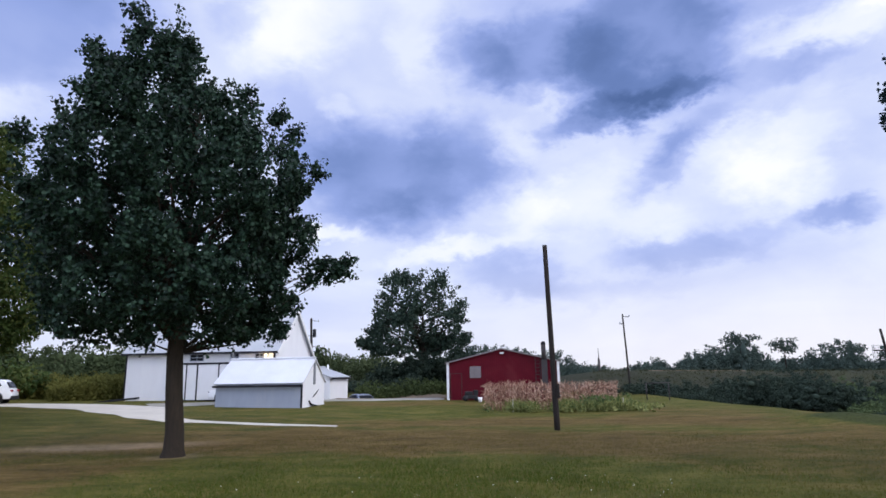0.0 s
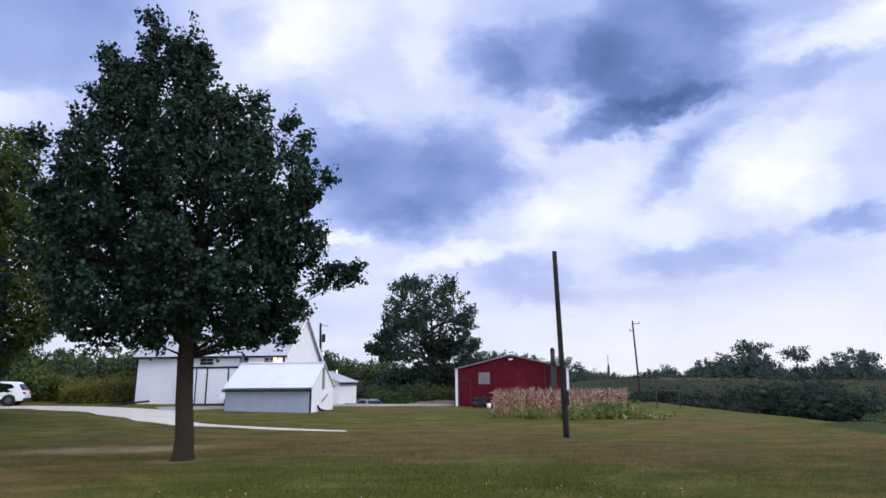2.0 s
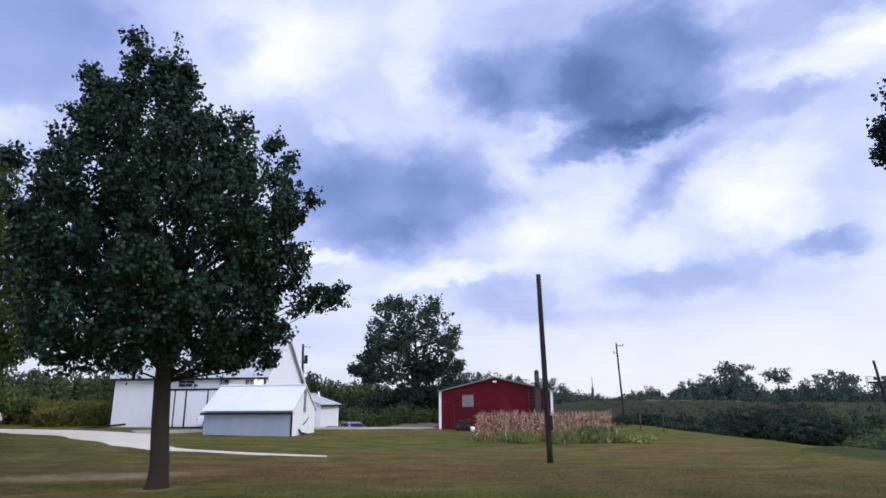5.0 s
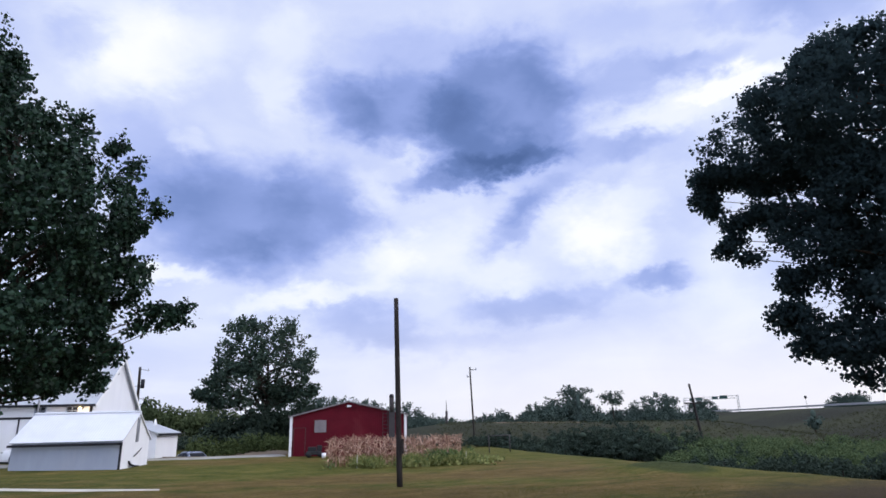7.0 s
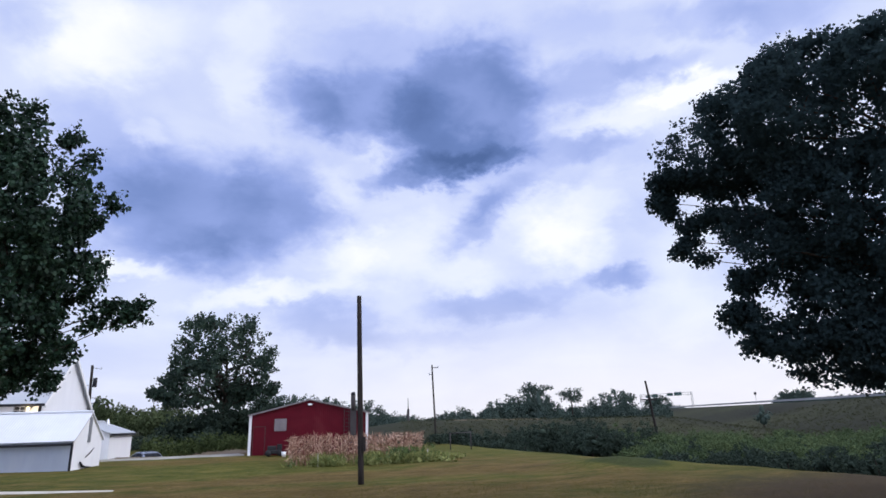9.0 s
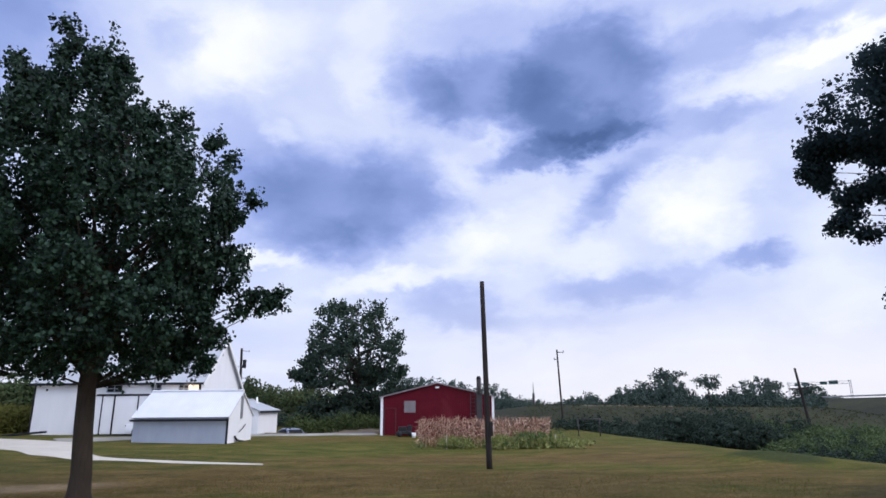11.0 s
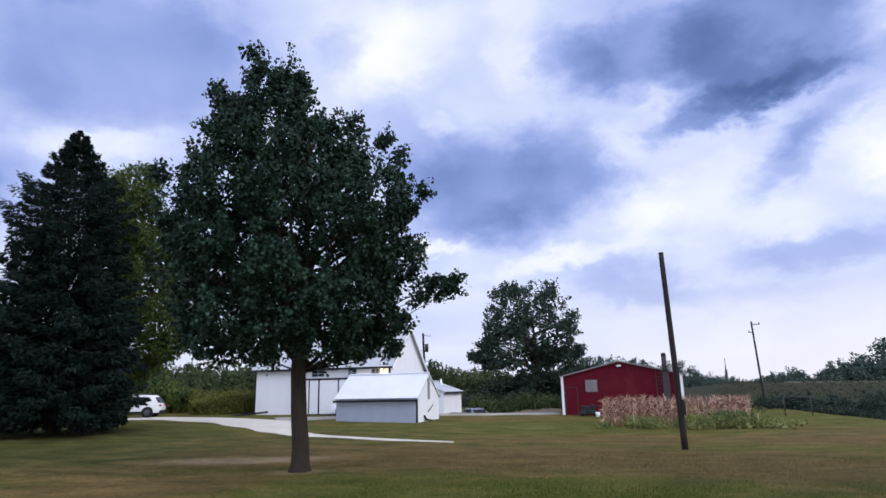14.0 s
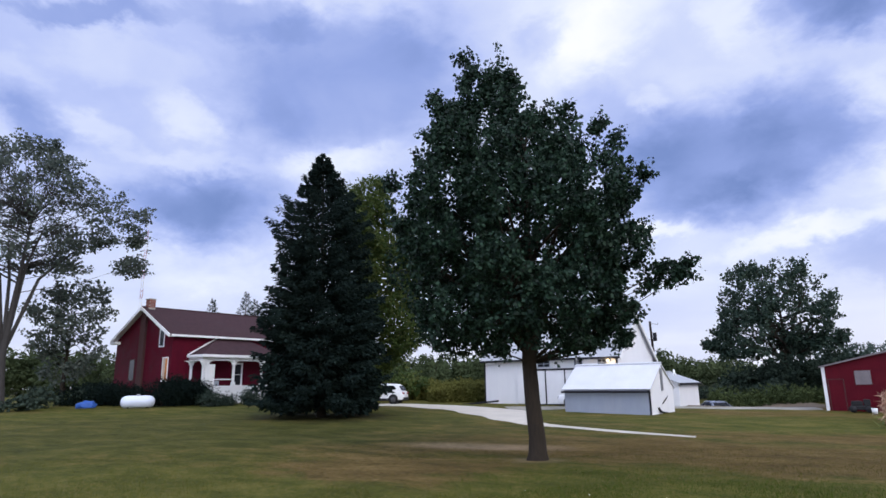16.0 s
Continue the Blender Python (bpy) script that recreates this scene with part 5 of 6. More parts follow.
def porch_post(x, y):
    bm = bmesh.new()
    box(bm, x + 0.02, x + 0.18, y + 0.02, y + 0.18, 1.45, PZ - 0.48)
    box(bm, x - 0.05, x + 0.25, y - 0.05, y + 0.25, 1.45, 1.75)
    box(bm, x - 0.05, x + 0.25, y - 0.05, y + 0.25, PZ - 0.85, PZ - 0.72)
    p = part("porch_post", bm, WHITE_PAINT, house, "white turned porch post")
    for s in (-1, 1):
        bm = bmesh.new()
        c = x + 0.10 + s * 0.10
        pts = [(c, PZ - 0.48), (c + s * 0.55, PZ - 0.48), (c + s * 0.25, PZ - 0.56), (c + s * 0.08, PZ - 0.72), (c, PZ - 1.0)]
        prism(bm, pts if s > 0 else pts[::-1], y + 0.06, y + 0.14)
        part("bracket", bm, WHITE_PAINT, p, "white curved bracket")


for x in (1.70, 2.05, 4.72, 7.75, 9.9):
    porch_post(x, -PD)
porch_post(1.70, -0.25)
boxed("porch_rail", (2.2, 4.7, -PD + 0.05, -PD + 0.13, 1.95, 2.05), WHITE_PAINT, house, "white porch rail")
boxed("porch_wall_board", (1.95, 2.9, -PD + 0.04, -PD + 0.12, 1.45, 3.3), WHITE_PAINT, house, "white porch screen board")
window(house, 6.2, 7.0, 1.5, 3.4, 0.0, trim=0.16, bars=0, name="door")
boxed("porch_bench", (2.9, 4.3, -0.7, -0.1, 1.46, 1.9), GREY_BOARD, house, "grey porch bench")

mast = thing("antenna_mast", "thin red and white lattice antenna mast behind the house", "antenna", pose(-55.9, 35.6, 0.9))
for k in range(10):
    z0 = 8.0 + k * 1.0
    bm = bmesh.new()
    for a in range(3):
        p = (0.14 * math.cos(a * 2.094), 0.14 * math.sin(a * 2.094))
        tube(bm, [(p[0], p[1], z0), (p[0], p[1], z0 + 1.0)], [0.014, 0.014], 4)
        q = (0.14 * math.cos((a + 1) * 2.094), 0.14 * math.sin((a + 1) * 2.094))
        tube(bm, [(p[0], p[1], z0), (q[0], q[1], z0 + 0.5)], [0.008, 0.008], 4)
        tube(bm, [(q[0], q[1], z0 + 0.5), (p[0], p[1], z0 + 1.0)], [0.008, 0.008], 4)
    part("mast_section", bm, WHITE_PAINT if k % 2 else LAMP_RED, mast)
cylinder("mast_base", (0, 0, -0.2), (0, 0, 8.0), 0.06, 0.06, STEEL, mast)


# ---- poles ----
def pole(name, label, at, height, r0, r1, lean=(0.0, 0.0)):
    x, y = at
    root = thing(name, label, "utility pole", pose(x, y, ground_z(x, y)))
    bm = bmesh.new()
    n = 7
    tube(bm, [(lean[0] * k / n, lean[1] * k / n, -0.4 + (height + 0.4) * k / n) for k in range(n + 1)], [r0 + (r1 - r0) * k / n for k in range(n + 1)], 12)
    part("shaft", bm, WOOD_POLE, root, smooth=True)
    return root


near = pole("wooden_pole", "bare dark weathered wooden pole standing in the lawn", (4.56, 24.2), 7.33, 0.118, 0.092, (-0.13, 0.0))
boxed("pole_plate", (-0.10, -0.03, -0.185, -0.09, 2.2, 2.7), WOOD_POLE, near, "dark wooden cleat", 0.01)
boxed("pole_plate", (0.02, 0.13, -0.19, -0.09, 1.2, 1.75), WOOD_POLE, near, "dark wooden cleat", 0.01)
yard = pole("yard_pole", "wooden utility pole with a transformer beside the barn", (-11.75, 57.2), 7.2, 0.13, 0.10, (-0.25, 0))
cylinder("transformer", (0.12, -0.15, 5.4), (0.12, -0.15, 6.15), 0.16, 0.16, DARK_TRIM, yard, "dark transformer can")
for z, x in ((6.9, 0.45), (4.5, 0.3), (5.5, -0.7)):
    cylinder("arm", (-0.2, 0, z + 0.1), (x, -0.05, z), 0.03, 0.03, STEEL, yard, sides=6)
    cylinder("insulator", (x, -0.05, z - 0.06), (x, -0.05, z + 0.12), 0.05, 0.04, STEEL, yard, sides=8)
field_pole = pole("field_pole", "thin wooden utility pole past the garden", (18.5, 59.2), 7.6, 0.10, 0.07, (-0.25, 0))
for x, z in ((-0.55, 6.6), (0.4, 7.3)):
    cylinder("arm", (-0.2, 0, z + 0.05), (x, 0, z), 0.035, 0.03, WOOD_POLE, field_pole, sides=6)
    cylinder("insulator", (x, 0, z), (x, 0, z + 0.2), 0.06, 0.05, STEEL, field_pole, sides=8)
scrub_pole = pole("scrub_pole", "leaning wooden utility pole in the scrub by the road", (45.1, 59.9), 7.2, 0.16, 0.11, (-0.95, 0))
boxed("arm", (-1.9, 0.2, -0.08, 0.04, 5.0, 5.15), WOOD_POLE, scrub_pole)
gate = thing("goal_frame", "weathered wooden post frame at the garden's end", "post frame", pose(15.6, 46.2, ground_z(15.6, 46.2)))
for x in (0, 1.7):
    cylinder("post", (x, 0, -0.3), (x, 0, 1.25), 0.04, 0.04, FLUE, gate)
cylinder("crossbar", (-0.1, 0, 1.22), (1.8, 0, 1.26), 0.035, 0.035, FLUE, gate)


# ---- garden ----
def stalk_rows():
    chunks_leaf, bm = [], bmesh.new()
    for row in range(5):
        y = 36.2 + row * 0.75
        x = 2.7 + 0.1 * row
        while x < 10.6 + 0.1 * row:
            px, py = x + random.uniform(-0.1, 0.1), y + random.uniform(-0.15, 0.15)
            h = random.uniform(1.2, 1.5)
            g0 = ground_z(px, py)
            top = (px + random.uniform(-0.15, 0.15), py, g0 + h)
            tube(bm, [(px, py, g0 - 0.05), top], [0.016, 0.008], 4, cap=False)
            n = 16
            zs = g0 + np.linspace(0.3, h * 0.98, n)
            pts = np.stack([np.full(n, px) + (zs - g0) / h * (top[0] - px), np.full(n, py), zs], -1)
            chunks_leaf.append(leaves(pts, 0.32, "corn", 0.25, 0.35))
            pts = np.array([top]) + RNG.normal(0, 0.05, (7, 3))
            chunks_leaf.append(leaves(pts, 0.26, "blade", -0.9, 0.3))
            x += random.uniform(0.17, 0.27)
    return bm, chunks_leaf


LEAF_SHAPES["corn"] = (np.array([(-0.05, 0, 0), (0.05, 0, 0), (0.07, 0.4, 0.16), (-0.07, 0.4, 0.16), (0, 1, -0.18)]), [(0, 1, 2), (0, 2, 3), (3, 2, 4)])
corn = thing("corn_patch", "patch of dry pinkish-tan corn stalks in the garden", "corn", kind="stuff")
bm, ch = stalk_rows()
part("stalks", bm, CORN_DRY, corn)
mesh_of("dry_leaves", ch, CORN_DRY, corn)


def weeds(name, label, n, where, height, mat, shape="plain", size=0.18, clump=14, kind="stuff", category="weeds"):
    pts = []
    for _ in range(n):
        x, y = where()
        h = height * random.uniform(0.35, 1.0) * (0.85 + 0.45 * noise.noise((x * 0.35, y * 0.35, 7.7)))
        p = RNG.normal(0, 1, (clump, 3)) * np.array([0.16, 0.16, 0.0])
        p[:, 2] = RNG.uniform(0.02, 1.0, clump) * h
        pts.append(p + np.array([x, y, ground_z(x, y)]))
    return tagged(mesh_of(name, [leaves(np.concatenate(pts), size, shape, -0.5)], mat), label, category, kind=kind)


def garden_edge():
    while True:
        x, y = random.uniform(2.6, 10.6), random.gauss(35.3, 0.5)
        if noise.noise((x * 0.8, y * 0.9, 3.3)) > 0.35 - 0.055 * x:
            return x, y


weeds("garden_weeds", "green and yellowing weeds along the garden edge", 420, garden_edge, 0.75, MIXED_WEED, "blade", 0.34, 22)
weeds("broad_weeds", "dark green leafy weeds among the garden grass", 70, garden_edge, 0.7, CORN_GREEN, "plain", 0.16, 20)
weeds("garden_bush", "tall green weed bush at the garden's end", 60, lambda: (random.gauss(9.3, 0.6), random.gauss(35.3, 0.35)), 1.15, CORN_GREEN, "spray", 0.26, 22)
weeds("garden_creeper", "low sprawling squash leaves at the garden's end", 130, lambda: (random.gauss(10.9, 0.6), random.gauss(36.2, 0.8)), 0.35, MIXED_WEED, size=0.22)
stake = thing("garden_stake", "pale wooden garden stake", "stake", pose(4.1, 34.4, 0.03))
cylinder("stake_shaft", (0, 0, -0.2), (0, 0, 0.75), 0.025, 0.02, CONCRETE, stake, sides=6)
stake2 = copy_thing(stake, pose(10.3, 34.7, 0.0, 0, 4, 0))
mower = thing("mower", "dark garden mower beside the red shed", "mower", pose(2.4, 46.4, ground_z(2.4, 46.4)))
boxed("deck", (-0.5, 0.5, -0.35, 0.35, 0.15, 0.42), TYRE, mower, "", 0.05)
boxed("hood", (-0.45, 0.15, -0.25, 0.25, 0.42, 0.70), TYRE, mower, "", 0.05)
boxed("seat", (0.2, 0.55, -0.2, 0.2, 0.42, 0.8), TYRE, mower, "", 0.04)
for x in (-0.4, 0.42):
    for y in (-0.38, 0.38):
        cylinder("wheel", (x, y - 0.07, 0.2), (x, y + 0.07, 0.2), 0.2, 0.2, TYRE, mower)
bucket = thing("bucket", "small white bucket by the corn", "bucket", pose(3.0, 45.0, ground_z(3.0, 45.0)))
cylinder("pail", (0, 0, 0), (0, 0, 0.34), 0.13, 0.17, WHITE_PAINT, bucket)


# ---- vehicles ----
def car(name, label, m, length, width, height, paint, suv):
    """A car with nose at +x: rounded lower body, glasshouse, wheels, lamps."""
    root = thing(name, label, "car", m)
    L_, H = length, height
    low = [(0.06, 0.34), (0.0, 0.55), (0.06, 0.90), (0.16, 1.04)] if suv else [(0.02, 0.28), (0.0, 0.50), (0.02, 0.74), (0.10, 0.82)]
    belt = 1.02 if suv else 0.82
    prof = low + [(L_ * 0.70, belt), (L_ * 0.97, belt - 0.14), (L_, belt - 0.30), (L_ - 0.02, 0.30)]
    half = width / 2

    def shell(outline, inset_top, z_lo, z_hi, hw):
        bm = bmesh.new()
        ring = []
        for y in (-1, 1):
            ring.append([bm.verts.new((x, y * (hw - inset_top * max(0, (z - z_lo) / (z_hi - z_lo))), z)) for x, z in outline])
        bm.faces.new(ring[0])
        bm.faces.new(ring[1][::-1])
        for i in range(len(outline)):
            j = (i + 1) % len(outline)
            bm.faces.new((ring[0][j], ring[0][i], ring[1][i], ring[1][j]))
        bmesh.ops.recalc_face_normals(bm, faces=bm.faces)
        bmesh.ops.bevel(bm, geom=list(bm.edges), offset=0.05, segments=2, affect="EDGES", profile=0.5)
        return bm

    body = part("body", shell(prof, 0.06, 0.3, belt, half), paint, root, smooth=True)
    if suv:
        cab = [(0.16, belt - 0.03), (0.48, H - 0.17), (0.62, H - 0.06), (L_ * 0.30, H - 0.01), (L_ * 0.46, H), (L_ * 0.57, H - 0.07), (L_ * 0.74, belt - 0.03)]
        side = [(0.62, belt + 0.22), (0.86, H - 0.20), (L_ * 0.46, H - 0.12), (L_ * 0.56, H - 0.17), (L_ * 0.68, belt + 0.03), (L_ * 0.30, belt + 0.03)]
    else:
        cab = [(0.35, belt - 0.03), (0.95, H - 0.05), (L_ * 0.36, H), (L_ * 0.52, H - 0.02), (L_ * 0.72, belt - 0.03)]
        side = [(0.75, belt + 0.04), (1.08, H - 0.14), (L_ * 0.36, H - 0.10), (L_ * 0.51, H - 0.12), (L_ * 0.64, belt + 0.04)]
    part("cabin", shell(cab, 0.20, belt, H, half - 0.06), paint, root, smooth=True)
    for s in (-1, 1):
        bm = bmesh.new()
        a = [bm.verts.new((x, s * (half - 0.05 - 0.20 * (z - belt) / (H - belt)), z)) for x, z in side]
        b = [bm.verts.new((x, s * (half - 0.09 - 0.20 * (z - belt) / (H - belt)), z)) for x, z in side]
        bm.faces.new(a)
        bm.faces.new(b[::-1])
        for i in range(len(a)):
            j = (i + 1) % len(a)
            bm.faces.new((a[j], a[i], b[i], b[j]))
        bmesh.ops.recalc_face_normals(bm, faces=bm.faces)
        part("side_window", bm, CAR_GLASS, root, "dark side glass")
    bm = bmesh.new()
    if suv:
        slab(bm, [(0.14, -half + 0.20, belt + 0.08), (0.14, half - 0.20, belt + 0.08), (0.40, half - 0.32, H - 0.20), (0.40, -half + 0.32, H - 0.20)], 0.05)
    else:
        slab(bm, [(0.42, -half + 0.2, belt + 0.05), (0.42, half - 0.2, belt + 0.05), (0.90, half - 0.3, H - 0.09), (0.90, -half + 0.3, H - 0.09)], 0.03)
    part("rear_window", bm, CAR_GLASS, root, "dark rear glass")
    for x in (L_ * 0.19, L_ * 0.80):
        for s in (-1, 1):
            y = s * (half - 0.10)
            wheel = cylinder("wheel", (x, y - 0.11, 0.34), (x, y + 0.11, 0.34), 0.34, 0.34, TYRE, root, "", 20)
            cylinder("rim", (x, y + s * 0.10, 0.34), (x, y + s * 0.125, 0.34), 0.22, 0.20, ALLOY, wheel, "", 14)
            cylinder("wheel_arch", (x, y - 0.115, 0.38), (x, y + 0.105, 0.38), 0.42, 0.42, TYRE, root, "dark wheel arch", 20)
    for s in (-1, 1):
        y = s * (half - 0.20)
        boxed("tail_lamp", (-0.03, 0.12, y - 0.14, y + 0.14, belt - 0.22, belt - 0.08), LAMP_RED, root, "red tail lamp", 0.02)
        boxed("headlamp", (L_ - 0.14, L_ + 0.01, y - 0.14, y + 0.14, belt - 0.34, belt - 0.22), CAR_GLASS, root, "headlamp", 0.02)
    if suv:
        for s in (-1, 1):
            boxed("roof_rail", (0.9, L_ * 0.5, s * (half - 0.34) - 0.02, s * (half - 0.34) + 0.02, H - 0.01, H + 0.05), TYRE, root, "black roof rail")
            boxed("sill", (0.5, L_ - 0.5, s * (half - 0.02) - 0.03, s * (half - 0.02) + 0.03, 0.26, 0.46), TYRE, root, "black sill")
    boxed("bumper", (-0.05, 0.10, -half + 0.08, half - 0.08, 0.26, 0.52), TYRE, root, "dark rear bumper", 0.03)
    return root


car("suv", "white SUV parked on the driveway", pose(-29.7, 43.5, ground_z(-30, 43.5) + 0.03, 0, 0, 200), 4.6, 1.85, 1.68, CAR_WHITE, True)
car("coupe", "low silver coupe parked on the gravel yard", pose(-6.2, 54.6, ground_z(-6.8, 55.6) + 0.02, 0, 0, 122), 4.2, 1.7, 1.25, CAR_SILVER, False)

tank = thing("propane_tank", "white domed propane tank on two short legs", "propane tank", pose(-46.9, 30.4, ground_z(-46.9, 30.4) - 0.26, 0, 0, 57))
bm = bmesh.new()
n = 14
tube(bm, [(-1.25 + 0.5 * (1 - math.cos(math.pi / 2 * k / 5)) - 0.0, 0, 0.72) for k in range(6)] + [(1.25 - 0.5 * (1 - math.cos(math.pi / 2 * k / 5)), 0, 0.72) for k in range(5, -1, -1)], [max(0.02, 0.50 * math.sin(math.pi / 2 * k / 5) ** 0.8) for k in range(6)] + [max(0.02, 0.50 * math.sin(math.pi / 2 * k / 5) ** 0.8) for k in range(5, -1, -1)], 20)
part("vessel", bm, TANK_PAINT, tank, smooth=True)
cylinder("valve_dome", (0, 0, 1.16), (0, 0, 1.34), 0.17, 0.13, STEEL, tank)
for x in (-0.7, 0.7):
    boxed("leg", (x - 0.08, x + 0.08, -0.3, 0.3, -0.1, 0.34), DARK_TRIM, tank)
tarp = thing("blue_tarp", "crumpled blue tarp bundle lying by the hedge", "tarp", pose(-50.6, 28.4, ground_z(-50.6, 28.4), 0, 0, 57))
bm = bmesh.new()
bmesh.ops.create_icosphere(bm, subdivisions=3, radius=1.0)
for v in bm.verts:
    k = 1 + 0.35 * noise.noise(v.co * 1.9)
    v.co = Vector((v.co.x * 0.75 * k, v.co.y * 0.45 * k, max(-0.05, v.co.z * 0.42 * k + 0.15)))
part("bundle", bm, TARP_BLUE, tarp, smooth=True)
ramp_board = thing("ramp_board", "dark weathered plank ramp lying beside the barn", "plank", pose(-23.9, 46.0, ground_z(-23.9, 46.0), 0, -5, -2))
boxed("plank", (-1.6, 1.6, -0.25, 0.25, 0.02, 0.16), DARK_TRIM, ramp_board, "", 0.02)
barrel = thing("barrel", "dark steel barrel standing by the barn doors", "barrel", pose(-15.7, 45.9, ground_z(-15.7, 45.9)))
bm = bmesh.new()
tube(bm, [(0, 0, z) for z in (0.0, 0.03, 0.30, 0.33, 0.36, 0.62, 0.65, 0.68, 0.92, 0.95)], [0.29, 0.28, 0.28, 0.30, 0.28, 0.28, 0.30, 0.28, 0.28, 0.29], 18)
part("drum", bm, TYRE, barrel, smooth=True)
cylinder("lid", (0, 0, 0.95), (0, 0, 0.98), 0.27, 0.27, DARK_TRIM, barrel)



# ---- shrubs, hedges, scrub and far woods ----
def bush(name, label, at, size, mat, clusters=60, per=26, leaf=0.16, kind="", category="shrub"):
    x, y = at
    root = thing(name, label, category, pose(x, y, ground_z(x, y)), kind=kind)
    sx, sy, sz = size
    lobes = [(random.uniform(-0.5, 0.5) * sx, random.uniform(-0.5, 0.5) * sy, sz * random.uniform(0.3, 0.62), sx * 0.55, sy * 0.55, sz * 0.38) for _ in range(6)]
    c, _ = in_lobes(lobes, clusters, 0.6)
    c[:, 2] = np.maximum(c[:, 2], 0.1)
    pts = (c[:, None] + RNG.normal(0, 0.16 + 0.05 * sz, (clusters, per, 3))).reshape(-1, 3)
    pts[:, 2] = np.maximum(pts[:, 2], 0.03)
    bm = bmesh.new()
    for _ in range(7):
        tube(bm, [(random.uniform(-0.2, 0.2) * sx, random.uniform(-0.2, 0.2) * sy, -0.1), (random.uniform(-0.5, 0.5) * sx, random.uniform(-0.5, 0.5) * sy, sz * 0.7)], [0.03, 0.01], 4)
    part("stems", bm, BARK, root)
    mesh_of("foliage", [leaves(pts, leaf, "plain", 0.1)], mat, root)
    return root


for bx, by, s in ((-45.3, 34.3, (1.5, 1.4, 2.2)), (-45.8, 33.2, (1.8, 1.5, 2.3)), (-46.5, 32.2, (1.8, 1.5, 2.2)), (-50.6, 31.6, (2.2, 1.6, 1.7)), (-52.8, 31.3, (2.4, 1.8, 1.8)), (-55.0, 30.6, (2.4, 2.0, 1.8))):
    bush("hedge_shrub", "dense evergreen shrub by the house wall, its shade put into the leaf colour", (bx, by), s, SHADED_HEDGE, 230, 26, 0.16)
for bx, by, s in ((-43.0, 34.4, (1.1, 0.9, 1.1)), (-42.6, 35.6, (1.0, 0.9, 0.9)), (-41.6, 37.0, (1.3, 1.1, 1.3)), (-40.9, 38.6, (1.2, 1.0, 0.9))):
    bush("porch_shrub", "small grey-green shrub in front of the porch", (bx, by), s, SHRUB_DARK, 80, 24, 0.13)


def spot(az, d):
    a = radians(az)
    return -math.sin(a) * d, math.cos(a) * d


def thicket(name, label, rows, mat, leaf, per_cluster, density, squash=0.8, category="shrubs", stems=True, solid=0.62):
    """Rows of (bearing, distance, top height above the eye in degrees, width in metres): bushes of several leafy lobes."""
    pts, bm, inner = [], bmesh.new(), bmesh.new()
    for az, d, el, w in rows:
        x, y = spot(az, d)
        g0 = ground_z(x, y)
        h = max(0.5, 2.3 + d * math.tan(radians(el)) - g0)
        turn = random.uniform(0, 6.28)
        lob = [(0, 0, h * 0.66, w * 0.27, w * 0.27, h * 0.30), (0, 0, h * 0.28, w * 0.40, w * 0.40, h * 0.30)]
        for k in range(7):
            a, u = turn + k * 2.4, random.uniform(0.0, 0.8)
            s = random.uniform(0.75, 1.15)
            lob.append((0.34 * w * math.cos(a) * (1 - 0.5 * u), 0.34 * w * math.sin(a) * (1 - 0.5 * u), h * (0.26 + 0.50 * u), w * 0.20 * s, w * 0.20 * s, min(w * 0.24, h * 0.24) * s))
        n = max(8, int(density * w * h / max(leaf, 0.2) ** 1.5))
        c, pick = in_lobes(lob, n, 2.2)
        c[:, 2] = np.clip(c[:, 2], 0.02 * h, None)
        p = (c[:, None] + RNG.normal(0, leaf * 0.9, (n, per_cluster, 3)).clip(-1.5 * leaf, 1.5 * leaf)).reshape(-1, 3)
        p[:, 2] = np.maximum(p[:, 2], 0.02)
        pts.append(p + np.array([x, y, g0]))
        for lx, ly, lz, rx, ry, rz in lob:
            m = Matrix.Translation((x + lx, y + ly, g0 + lz)) @ Matrix.Diagonal((rx * solid, ry * solid, rz * solid, 1))
            made = bmesh.ops.create_icosphere(inner, subdivisions=1, radius=1.0, matrix=m)["verts"]
            for v in made:
                v.co += Vector(noise.noise_vector(v.co * 2.0)) * 0.12 * min(rx, rz)
        if stems:
            tube(bm, [(x, y, g0 - 0.3), (x + random.uniform(-0.2, 0.2) * w, y, g0 + 0.7 * h)], [0.02 * h + 0.03, 0.02], 5)
    root = thing(name, label, category, kind="stuff")
    if stems:
        part("stems", bm, BARK, root)
    part("inner_foliage", inner, mat, root, smooth=True)
    mesh_of("foliage", [leaves(np.concatenate(pts), leaf, "broad", 0.1)], mat, root)
    return root


def profile(az_tops, az, jitter):
    return float(np.interp(az, [p[0] for p in az_tops], [p[1] for p in az_tops])) + random.uniform(-jitter, jitter)


# woods on the skyline, by bearing
right_line = [(-58, 0.9), (-52, 1.0), (-49.2, 0.8), (-48.6, 1.55), (-47.2, 1.5), (-46.3, 0.9), (-44.5, 0.4), (-38.7, 0.3), (-38.2, 0.8), (-37.1, 1.25), (-36.3, 0.4), (-35.2, 0.7), (-34.7, 1.7), (-33.5, 1.9), (-32, 1.55), (-30.9, 0.8), (-29.4, 1.0), (-28.4, 1.4), (-27.7, 1.8), (-27, 2.75), (-25.4, 2.3), (-23.8, 1.9), (-22.2, 1.4), (-20.9, 0.3), (-20.1, 1.2), (-19.1, 1.05), (-17.2, 0.15), (-15.9, 0.3), (-14.4, 0.75), (-12.8, 0.8), (-11.8, 1.8), (-9.8, 2.0), (-6, 2.5), (-3, 2.7)]
rows = []
